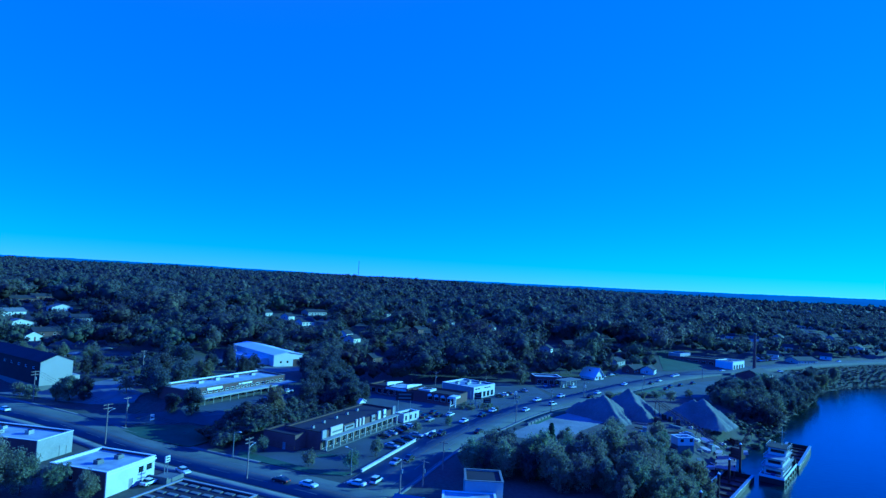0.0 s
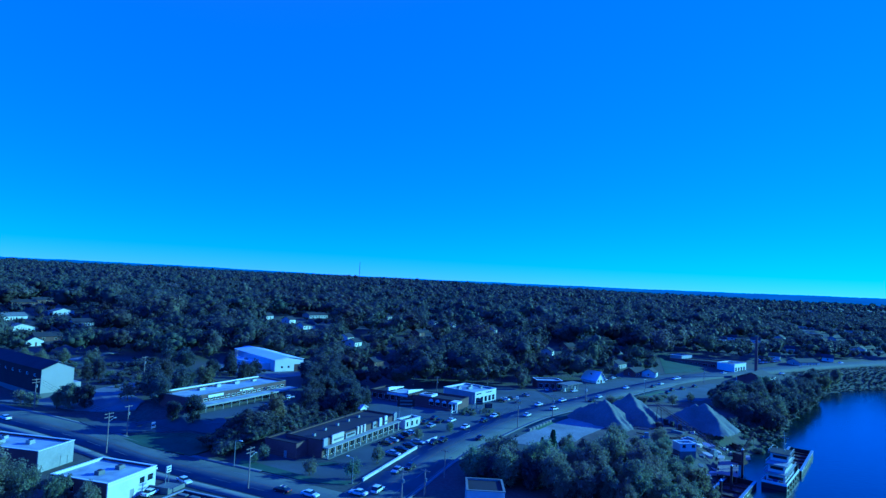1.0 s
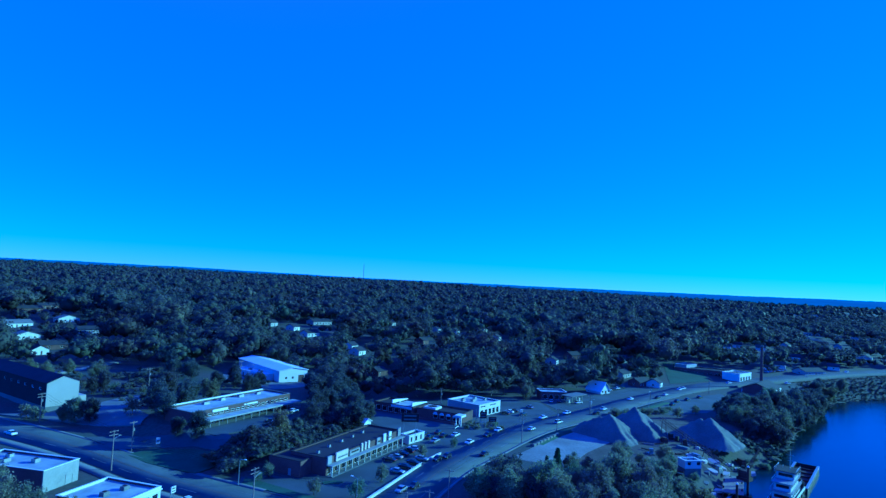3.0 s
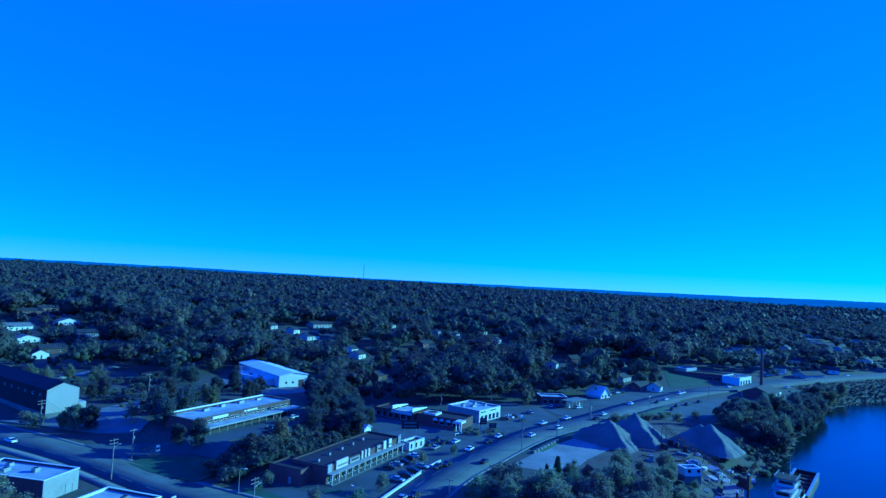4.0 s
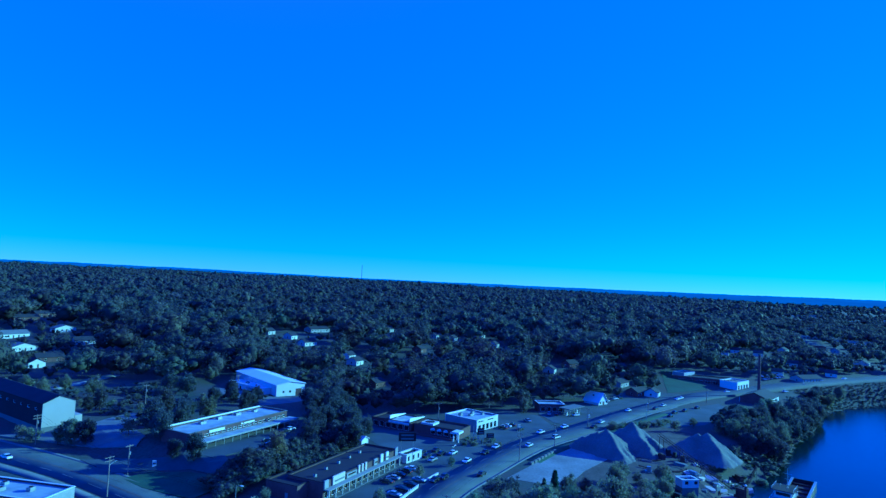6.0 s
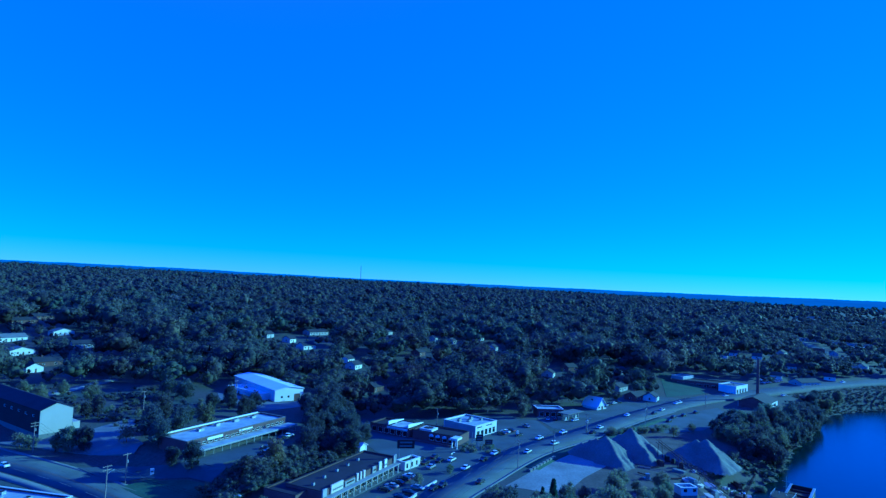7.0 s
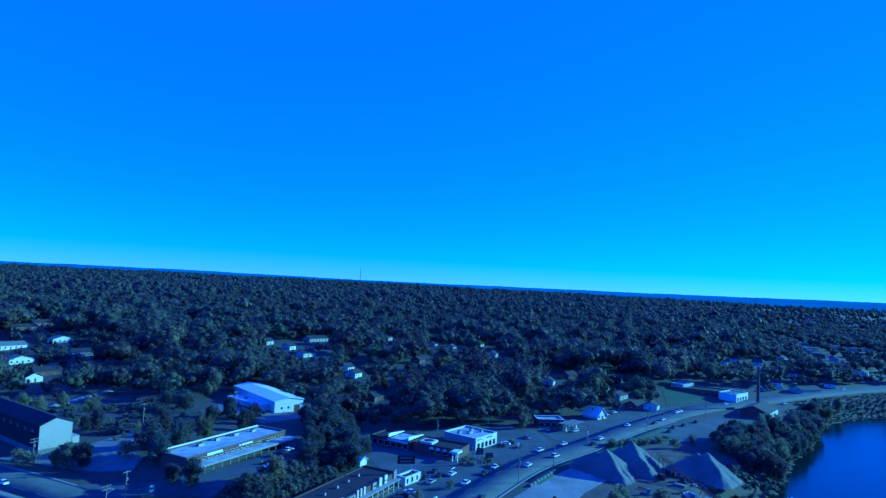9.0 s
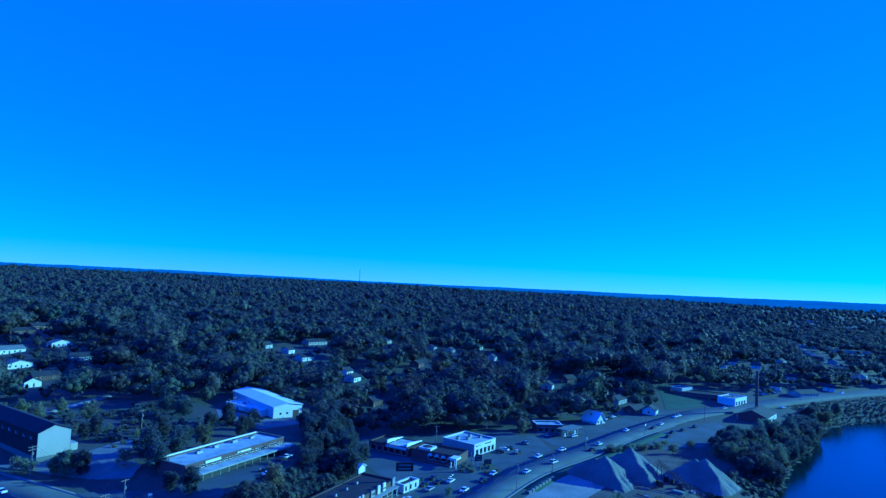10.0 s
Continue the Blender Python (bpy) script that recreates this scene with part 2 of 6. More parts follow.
def ground_z(x, y):
    """The height of the ground."""
    x, y = np.asarray(x, float), np.asarray(y, float)
    q = 0.407 * (x + 27) + 0.914 * (y - 156)
    z = 3.4 * smooth01((-78 - x) / 70)
    z = z + (4.7 - 2.1 * smooth01((-100 - x) / 40)) * smooth01((-52 - x) / 12) * smooth01((q - 5) / 12) * (1 - 0.6 * smooth01((y - 300) / 150))
    z = z + 11.5 * smooth01((y - (335 + 0.3 * np.maximum(x, 0))) / 150)
    z = z + 13.0 * smooth01((y - 600) / 900) + (13.0 - 6.0 * smooth01((x - 100) / 1500)) * smooth01((y - 1500) / 1500)
    z = z + (smooth01((y - 450) / 400) * 3.5 * np.sin(x / 170 + 1.3) * np.sin(y / 210 + x / 400))
    d, side = nearest(x, y, SHORE)
    land = smooth01((d * -side) / 24.0)
    deep = WATER_Z - np.minimum(3.0, np.maximum(0, d * side) * 0.3)
    return np.where(side < 0, WATER_Z - 0.4 + (z - WATER_Z + 0.4) * land, deep)


def gz(x, y):
    return float(ground_z(np.array([x]), np.array([y]))[0])


def structure(ob, label, category):
    return tagged(ob, label, category, kind="structure")


def ribbon(name, line, width, lift, mat, label, category, thick=0.12):
    """A road or path along a line, with side faces, a little over the ground."""
    l, r = off(line, -width / 2), off(line, width / 2)
    n = len(line)
    z = np.maximum(ground_z(*l.T), np.maximum(ground_z(*r.T), ground_z(*line.T))) + lift
    v = np.concatenate([np.c_[l, z], np.c_[r, z], np.c_[l, z - thick], np.c_[r, z - thick]])
    k = np.arange(n - 1)
    f = np.concatenate([np.c_[k, k + n, k + n + 1, k + 1], np.c_[k + 2 * n, k, k + 1, k + 2 * n + 1], np.c_[k + n, k + 3 * n, k + 3 * n + 1, k + n + 1]])
    return structure(new(name, raw(name, v, f, mat)), label, category)


# ---- ground, water, distance ----
gx = np.unique(np.concatenate([np.arange(-240, 330, 5.0), np.arange(-700, 800, 25.0), np.arange(-5200, 5300, 150.0)]))
gy = np.unique(np.concatenate([np.arange(90, 520, 5.0), np.arange(-100, 1000, 25.0), np.arange(-1500, 5100, 150.0)]))
mx, my = np.meshgrid(gx, gy)
mz = ground_z(mx, my)
grid = np.arange(mx.size).reshape(mx.shape)
quads = np.stack([grid[:-1, :-1], grid[:-1, 1:], grid[1:, 1:], grid[1:, :-1]], -1).reshape(-1, 4)
ground = new("ground", raw("ground", np.stack([mx, my, mz], -1).reshape(-1, 3), quads, GROUND, True))
structure(ground, "rough grass and bare earth rolling up to wooded hills", "ground")
water = new("water", raw("water", [(-100, -1200, WATER_Z), (5000, -1200, WATER_Z), (5000, 660, WATER_Z), (-100, 660, WATER_Z)], [(0, 1, 2, 3)], WATER))
structure(water, "calm wide river reflecting a clear sky", "river")

# Wooded hills at the edge of sight, their blue haze painted in as glow.
ang = np.linspace(radians(-62), radians(62), 900)
rows = []
crest = np.interp(np.degrees(ang), [-62, -36, -26, -7, 0, 7, 26, 36, 62], [75, 77, 79, 71, 72, 76, 86, 93, 96]) + 1.2 * np.sin(ang * 13 + 1) + 0.8 * np.sin(ang * 41) + 0.6 * np.sin(ang * 97 + 2)
for k, (r, h) in enumerate(((3850, 0.0), (4050, 0.35), (4250, 0.65), (4450, 0.86), (4620, 1.0), (4700, 0.95))):
    rows.append(np.stack([r * np.sin(ang), r * np.cos(ang), 26 + (crest - 26) * h + np.random.default_rng(50 + k).uniform(-1.1, 1.1, ang.size) * h], -1))
hv = np.concatenate(rows)
hg = np.arange(len(hv)).reshape(len(rows), -1)
hills = new("backdrop", raw("backdrop", hv, np.stack([hg[:-1, :-1], hg[:-1, 1:], hg[1:, 1:], hg[1:, :-1]], -1).reshape(-1, 4), HAZE_GLOW, True))
structure(hills, "low wooded hills with painted blue haze along the horizon", "hills")

# ---- roads, pavements, lots ----
ribbon("road_highway", HIGHWAY, 15.2, 0.06, ROADTOP, "four-lane asphalt road curving along the river", "road", 2.5)
ribbon("road_cross", CROSS, 13.0, 0.10, ROADTOP, "wide asphalt street running to the junction", "road")
ribbon("pavement_near", off(CROSS[:-2], 9.3), 3.2, 0.24, CONCRETE, "pale concrete pavement with a kerb along the street", "pavement", 0.3)
ribbon("pavement_far", off(CROSS[:-6], -7.6), 1.6, 0.22, CONCRETE, "narrow concrete pavement beside the street", "pavement", 0.3)
ribbon("kerb_river_side", off(HIGHWAY[14:60], 8.2), 1.0, 0.2, CONCRETE, "concrete kerb along the river side of the road", "kerb", 0.3)
ribbon("verge", off(HIGHWAY[34:56], 12.0), 6.0, 0.12, LAWN, "strip of mown grass beside the road", "grass", 0.2)
for name, line, at, w, mat, dash in (
    ("centre_line", HIGHWAY, 0.25, 0.16, YELLOW, False), ("centre_line", HIGHWAY, -0.25, 0.16, YELLOW, False),
    ("lane_line", HIGHWAY, 3.7, 0.18, PAINTLINE, True), ("lane_line", HIGHWAY, -3.7, 0.18, PAINTLINE, True),
    ("edge_line", HIGHWAY, 7.2, 0.18, PAINTLINE, False), ("edge_line", HIGHWAY, -7.2, 0.18, PAINTLINE, False),
    ("centre_line", CROSS, 0.25, 0.16, YELLOW, False), ("centre_line", CROSS, -0.25, 0.16, YELLOW, False),
    ("lane_line", CROSS, 3.3, 0.16, PAINTLINE, True), ("lane_line", CROSS, -3.3, 0.16, PAINTLINE, True)):
    lift = (0.075 if line is HIGHWAY else 0.115)
    c = off(line, at)
    l, r = off(c, -w / 2), off(c, w / 2)
    zl = np.maximum.reduce([ground_z(*off(line, s * 7.5).T) for s in (-1, 0, 1)]) + lift
    n = len(c)
    v = np.concatenate([np.c_[l, zl], np.c_[r, zl]])
    k = np.arange(n - 1)
    k = k[::2] if dash else k
    structure(new(name, raw(name, v, np.c_[k, k + n, k + n + 1, k + 1], mat)), "worn painted line on the asphalt", "road marking")


def lot(name, outline, lift, mat, label, category="parking lot"):
    """A paved or planted patch that follows the ground."""
    bm = bmesh.new()
    bm.faces.new([bm.verts.new((x, y, 0)) for x, y in outline])
    for axis in (0, 1):
        lo, hi = min(p[axis] for p in outline), max(p[axis] for p in outline)
        for c in np.arange(math.floor(lo / 5) * 5 + 5, hi, 5.0):
            normal = (1, 0, 0) if axis == 0 else (0, 1, 0)
            bmesh.ops.bisect_plane(bm, geom=[*bm.verts, *bm.edges, *bm.faces], plane_co=tuple(c * k for k in normal), plane_no=normal)
    for v in bm.verts:
        v.co.z = gz(v.co.x, v.co.y) + lift
    bmesh.ops.recalc_face_normals(bm, faces=bm.faces)
    if sum(f.normal.z for f in bm.faces) < 0:
        bmesh.ops.reverse_faces(bm, faces=bm.faces)
    rim = [e for e in bm.edges if e.is_boundary]
    made = bmesh.ops.extrude_edge_only(bm, edges=rim)
    bmesh.ops.translate(bm, verts=[g for g in made["geom"] if isinstance(g, bmesh.types.BMVert)], vec=(0, 0, -0.5))
    return structure(part(name, bm, mat, None), label, category)


lot("lot_strip_mall", [(-62, 176), (-60, 168.5), (-36, 158), (-27, 158.5), (-23.4, 163.5), (-12, 197.5), (-20.5, 225), (-38, 190)], 0.04, ASPHALT, "cracked asphalt car park in front of the strip mall")
lot("lot_diner", [(-20, 224), (-11.5, 199), (-0.5, 221.5), (22, 263), (45, 292), (40, 318), (22, 328), (-10, 311), (-46, 299), (-46, 268)], 0.03, ASPHALT, "asphalt car park and lane between shops")
lot("lot_petrol", [(46, 303), (51, 299), (92, 351), (142, 404), (122, 408), (88, 386), (62, 348), (41, 338), (41, 320)], 0.07, ASPHALT, "asphalt forecourts along the road")
lot("lot_river", [(106, 341), (84, 311), (95, 303), (124, 318), (156, 362), (158, 384)], 0.03, ASPHALT, "worn asphalt car park by the river trees")
lot("lot_upper", [(-87, 201.5), (-79, 198), (-66, 217), (-64.5, 246), (-69, 250)], 0.3, ASPHALT, "asphalt car park of the office block")
lot("lot_warehouse", [(-124, 312), (-112, 288), (-90, 280), (-76, 296), (-78, 312), (-90, 300), (-98, 302)], 0.05, CONCRETE, "pale concrete apron before the warehouse")
lot("lot_gable", [(-164, 212), (-154, 210.5), (-124, 207), (-109, 206.5), (-110, 214), (-123, 226), (-129, 246), (-134.5, 246), (-137.5, 226)], 0.45, CONCRETE, "paved yard beside the metal shed")
lot("yard", [(17, 212), (36, 206.5), (46, 226), (58, 243), (62, 262), (64, 283), (42, 254)], 0.07, GRAVEL, "pale gravel yard with stone dust", "gravel yard")
lot("yard_earth", [(36, 206), (62, 207), (84, 222), (104, 258), (108, 282), (112, 308), (92, 306), (64, 283), (62, 262), (58, 243), (46, 226)], 0.04, BANK, "bare trodden earth of the works yard", "earth yard")
lot("lawn_sign", [(-101, 184.5), (-92, 179.5), (-75, 174.5), (-71.5, 183), (-74.5, 188.5), (-84, 192), (-97, 193.5)], 0.42, LAWN, "mown grass bank beside the street", "lawn")
lot("verge_mall", [(-60.5, 175.0), (-59.5, 169.2), (-36, 158.9), (-27.6, 158.9), (-26.0, 161.4), (-36.0, 162.0)], 0.2, LAWN, "mown grass strip along the kerb of the car park", "grass")
lot("island_mall", [(-38.6, 174.6), (-37.4, 173.4), (-33.6, 174.8), (-32.6, 176.4), (-34.6, 177.0), (-37.6, 176.0)], 0.22, LAWN, "small kerbed grass island in the car park", "grass")
lot("driveway", [(-121, 195), (-107, 188), (-102.5, 190), (-98.5, 194.2), (-84, 193), (-75, 189.4), (-73, 196), (-78, 204), (-88, 204), (-93, 199.5), (-104, 200), (-112, 201)], 0.36, ASPHALT, "asphalt driveway climbing to the office car park", "driveway")
ribbon("dirt_track", spline([(-207, 258), (-194, 280), (-191, 304), (-190, 330)], 4), 7.0, 0.25, GRAVEL, "pale dirt track on the hillside", "track", 1.0)
STREETS = [spline([(345, 590), (372, 640), (420, 760), (470, 930)], 12), spline([(430, 600), (470, 640), (640, 820), (900, 1150)], 12), spline([(560, 640), (590, 760), (720, 1000), (800, 1300)], 14)]
for line in STREETS:
    ribbon("road_town", line, 13.0, 0.3, ASPHALT, "town street between low buildings", "road", 2.0)
lot("lot_town", [(372, 560), (410, 566), (446, 628), (420, 640)], 0.3, ASPHALT, "asphalt car park in the far town")
lot("lot_depot", [(560, 890), (610, 900), (660, 960), (600, 980)], 0.4, CONCRETE, "pale paved yard in the far town")
lot("lawn_slope", [(134, 406), (166, 424), (176, 470), (150, 472)], 0.1, LAWN, "green grass slope above the road", "lawn")


# ---- buildings ----
def panel(bm, side, L, D, t, h, ops, z0=0.0):
    """One wall of a shell, in one piece, with its openings cut through its thickness."""
    length = L if side in "fb" else D - 2 * t
    mine = [o for o in ops if o[0] == side]
    xs = sorted({0.0, length, *(v for o in mine for v in (o[1], o[1] + o[3]))})
    zs = sorted({z0, h, *(v for o in mine for v in (o[2], o[2] + o[4]))})
    full = {}
    for i, (a, b) in enumerate(zip(xs[:-1], xs[1:])):
        for j, (c, d) in enumerate(zip(zs[:-1], zs[1:])):
            u, w = (a + b) / 2, (c + d) / 2
            full[i, j] = not any(o[1] < u < o[1] + o[3] and o[2] < w < o[2] + o[4] for o in mine)
    made = {}

    def vert(i, j, k):
        if (i, j, k) not in made:
            a, e = xs[i], t * k
            co = {"f": (a, e), "b": (a, D - e), "l": (e, t + a), "r": (L - e, t + a)}[side]
            made[i, j, k] = bm.verts.new((*co, zs[j]))
        return made[i, j, k]

    for (i, j), there in full.items():
        if not there:
            continue
        for k in (0, 1):
            bm.faces.new([vert(i + p, j + q, k) for p, q in ((0, 0), (1, 0), (1, 1), (0, 1))])
        for (p, q), (r, s), n in (((0, 0), (1, 0), (i, j - 1)), ((1, 0), (1, 1), (i + 1, j)), ((1, 1), (0, 1), (i, j + 1)), ((0, 1), (0, 0), (i - 1, j))):
            if not full.get(n):
                bm.faces.new([vert(i + p, j + q, 0), vert(i + r, j + s, 0), vert(i + r, j + s, 1), vert(i + p, j + q, 1)])
    bmesh.ops.recalc_face_normals(bm, faces=bm.faces)
    return bm


def place(side, L, D, t, a, b, c, d, near, far):
    """The span of a box in a wall: a to b along it, c to d up, near to far in from its face."""
    if side == "f":
        return a, b, near, far, c, d
    if side == "b":
        return a, b, D - far, D - near, c, d
    if side == "l":
        return near, far, t + a, t + b, c, d
    return L - far, L - near, t + a, t + b, c, d


def openings(parent, L, D, t, ops, frame_mat, door_mat):
    for side, a, c, w, hh, what in ops:
        b, d = a + w, c + hh
        if what == "door":
            part("door", boxed(place(side, L, D, t, a, b, c, d, 0.08, 0.16)), door_mat, parent)
            continue
        if what == "gate":
            part("shutter_door", boxed(place(side, L, D, t, a, b, c, d, 0.08, 0.16)), door_mat, parent)
            continue
        f = 0.09
        spans = [(a, a + f, c, d), (b - f, b, c, d), (a + f, b - f, c, c + f), (a + f, b - f, d - f, d)]
        for k in range(1, max(1, round(w / 1.6))):
            m = a + w * k / max(1, round(w / 1.6))
            spans.append((m - f / 2, m + f / 2, c + f, d - f))
        window = part("window", boxed(*[place(side, L, D, t, *s, 0.04, 0.14) for s in spans]), frame_mat, parent)
        part("pane", boxed(place(side, L, D, t, a + 0.02, b - 0.02, c + 0.02, d - 0.02, 0.16, 0.19)), GLASS, window)


def roof_unit(parent, x, y, z, w=1.8, d=1.3, h=1.1, mat=None):
    unit = part("roof_unit", boxed((x, x + w, y, y + d, z, z + 0.12), (x + 0.06, x + w - 0.06, y + 0.06, y + d - 0.06, z + 0.12, z + h)), mat or STEEL, parent)
    bm = bmesh.new()
    tube(bm, (x + w / 2, y + d / 2, z + h), (x + w / 2, y + d / 2, z + h + 0.12), min(w, d) * 0.36, n=12)
    part("fan_guard", bm, DARKROOF, unit)


def row(n, x0, step, z, w, h, side="f", what="window"):
    return [(side, x0 + k * step, z, w, h, what) for k in range(n)]


def spot(corner, way, z=None):
    """The pose of a building whose front runs from a corner along a way; its face looks to the right of that way."""
    return pose(corner[0], corner[1], gz(*corner) if z is None else z, 0, 0, math.degrees(math.atan2(way[1], way[0])))


def flat_building(name, corner, way, L, D, h, label, category, wall=WHITE, roof=WHITEROOF, coping=TRIM, ops=(), units=(), z=None, parapet=0.5, door_mat=GREYWALL, frame_mat=TRIM, foot=3.0, side_wall=None):
    b = thing(name, spot(corner, way, z), label, category)
    t = 0.3
    for side in "fblr":
        part("wall", panel(bmesh.new(), side, L, D, t, h, list(ops)), side_wall if side_wall and side in "lr" else wall, b)
    part("foundation", boxed((0.02, L - 0.02, 0.02, D - 0.02, -foot, 0)), CONCRETE, b)
    part("roof", boxed((t, L - t, t, D - t, h - parapet - 0.25, h - parapet)), roof, b)
    o = 0.12
    part("coping", boxed((-o, L + o, -o, t + o, h, h + 0.14), (-o, L + o, D - t - o, D + o, h, h + 0.14), (-o, t + o, t + o, D - t - o, h, h + 0.14), (L - t - o, L + o, t + o, D - t - o, h, h + 0.14)), coping, b)
    openings(b, L, D, t, ops, frame_mat, door_mat)
    for u in units:
        roof_unit(b, u[0], u[1], h - parapet, *u[2:])
    return b


def gable_building(name, corner, way, L, D, h, rise, label, category, wall=WHITE, roof=GREYROOF, ops=(), along="x", z=None, group="", foot=3.0, over=0.4, chimney=False, frame_mat=TRIM, door_mat=BRICK, side_wall=None):
    """A pitched building; its ridge runs along x (the front) or y."""
    b = thing(name, spot(corner, way, z), label, category, group)
    t = 0.25
    for side in "fblr":
        bm = panel(bmesh.new(), side, L, D, t, h, list(ops))
        if along == "x" and side in "lr":
            x0 = 0 if side == "l" else L - t
            v = [bm.verts.new(c) for x in (x0, x0 + t) for c in ((x, t, h), (x, D - t, h), (x, D / 2, h + rise * (1 - 2 * t / D)))]
            for f in ((0, 1, 2), (5, 4, 3), (0, 3, 4, 1), (1, 4, 5, 2), (2, 5, 3, 0)):
                bm.faces.new([v[k] for k in f])
        if along == "y" and side in "fb":
            y0 = 0 if side == "f" else D - t
            v = [bm.verts.new(c) for y in (y0, y0 + t) for c in ((0, y, h), (L, y, h), (L / 2, y, h + rise))]
            for f in ((0, 1, 2), (5, 4, 3), (0, 3, 4, 1), (1, 4, 5, 2), (2, 5, 3, 0)):
                bm.faces.new([v[k] for k in f])
        part("wall", bm, side_wall if side_wall and side in "lr" else wall, b)
    part("foundation", boxed((0.02, L - 0.02, 0.02, D - 0.02, -foot, 0)), CONCRETE, b)
    span = D if along == "x" else L
    run = L if along == "x" else D
    slope = rise / (span / 2)
    for s in (0, 1):
        e, m = -over, span / 2
        outline = [(e, h + 0.02 - over * slope), (m, h + 0.02 + rise), (m, h + 0.2 + rise), (e, h + 0.2 - over * slope)]
        if s:
            outline = [(span - u, w) for u, w in outline][::-1]
        bm = bmesh.new()
        if along == "y":
            prism(bm, outline, -over, run + over)
        else:
            a, c = ([bm.verts.new((x, u, w)) for u, w in outline] for x in (-over, run + over))
            bm.faces.new(a[::-1])
            bm.faces.new(c)
            for k in range(4):
                bm.faces.new((a[k], a[(k + 1) % 4], c[(k + 1) % 4], c[k]))
            bmesh.ops.recalc_face_normals(bm, faces=bm.faces)
        if along == "y":
            bmesh.ops.recalc_face_normals(bm, faces=bm.faces)
        part("roof", bm, roof, b)
    if chimney:
        part("chimney", boxed((L * 0.3, L * 0.3 + 0.8, D * 0.45, D * 0.45 + 0.8, h, h + rise + 1.0)), BRICK, b)
    openings(b, L, D, t, ops, frame_mat, door_mat)
    return b


FRONT = (17.0, 40.0)
# White flat-roofed block at the street corner; dark brick sides paint in shade.
white_block = flat_building("office_building", (-75.2, 133.6), (3.5, 14.0), 14.6, 16.0, 5.5, "white flat-roofed office block with a pale coated roof", "building", wall=WHITE, side_wall=BRICK,
    ops=[("f", 9.4, 2.6, 1.7, 1.6, "window"), ("f", 11.9, 2.6, 1.9, 1.6, "window"), ("f", 6.6, 0.0, 1.2, 2.2, "door"), ("l", 4.0, 2.4, 1.4, 1.3, "window"), ("l", 9.0, 2.4, 1.4, 1.3, "window")],
    units=[(9.6, 6.2, 1.9, 1.4, 0.9, GREYROOF), (4.6, 7.2, 1.9, 1.4, 0.9, GREYROOF)])
part("fascia", boxed((-0.25, 14.85, -0.25, -0.02, 4.75, 5.1)), TRIM, white_block)
part("ramp_wall", boxed((12.5, 13.0, -5.5, -0.02, 0, 1.5), (13.0, 18.5, -5.5, -5.2, 0, 1.0), (13.0, 18.0, -5.1, -0.6, 0, 0.8)), CONCRETE, white_block)
# Grey-roofed block beside it; darker brick sides carry shade in their colour.
flat_building("workshop_building", (-102.6, 149.9), (1.8, 11.5), 11.4, 24.0, 5.5, "pale block workshop with a patched flat roof", "building", wall=GREYWALL, side_wall=BRICK,
    ops=[("f", 4.2, 0.0, 3.0, 2.6, "gate"), ("f", 8.4, 0.0, 1.1, 2.1, "door")], units=[(5.5, 8.0, 1.8, 1.4, 1.0), (3.0, 15.0, 2.2, 1.5, 0.9), (7.5, 18.0, 1.5, 1.5, 0.7)])
# Dark roof with rows of pale skylight panels.
sky_roof = flat_building("market_hall", (-54.5, 117.0), (-4.6, 19.8), 20.4, 20.0, 3.6, "low hall with a dark roof and rows of pale skylights", "building", wall=BRICK, roof=DARKROOF, coping=GREYWALL, parapet=0.3)
sky_roof.matrix_basis = spot((-41.0, 131.5), (-17.5, 6.2))
for i in range(6):
    for j in range(6):
        part("skylight", boxed((1.2 + 3.3 * i, 3.5 + 3.3 * i, 1.4 + 3.0 * j, 2.4 + 3.0 * j, 3.3, 3.5)), CONCRETE, sky_roof)
# Two-storey block under the river trees.
two = flat_building("shop_building", (3.4, 143.0), (8.4, 0.2), 8.8, 9.0, 5.9, "two-storey block with a dark flat roof and pale walls", "building", wall=SIDING, roof=DARKROOF, coping=GREYROOF, parapet=0.25,
    ops=[("r", 2.0, 0.0, 1.1, 2.1, "door"), ("r", 5.0, 3.4, 1.2, 1.2, "window"), ("f", 6.4, 0.9, 1.2, 1.2, "window")], z=0)
flat_building("shop_annex", (-1.5, 135.0), (12.0, 0.2), 12.0, 7.6, 3.4, "low annex with a white coated roof", "building", wall=WHITE, z=0, parapet=0.15, ops=row(3, 1.5, 3.4, 0.9, 1.6, 1.5))
gable_building("kiosk", (-12.2, 135.2), (5.5, -1.0), 5.6, 5.0, 2.6, 1.0, "small kiosk with a blue roof", "kiosk", wall=WHITE, roof=BLUEPAINT, z=0, ops=[("f", 1.0, 0.9, 1.4, 1.2, "window"), ("f", 3.4, 0.0, 1.0, 2.0, "door")])

# Strip mall: dark roof, bright shop fronts.
mall = flat_building("strip_mall", (-38.7, 180.4), FRONT, 43.5, 13.2, 5.2, "long strip mall with a dark roof and white shop fronts", "building", wall=BRICK, roof=DARKROOF, coping=DARKROOF,
    ops=[("f", 1.0 + k * 3.5, 0.3, 2.7, 2.3, "window") for k in range(12)], parapet=0.35,
    units=[(3.5, 5.6, 0.9, 0.9, 0.75, GREYWALL), (11.0, 7.0, 0.9, 0.9, 0.75, GREYWALL), (18.5, 7.5, 0.9, 0.9, 0.75, GREYWALL), (25.5, 8.0, 0.9, 0.9, 0.75, GREYWALL), (32.5, 8.5, 0.9, 0.9, 0.75, GREYWALL)], z=0)
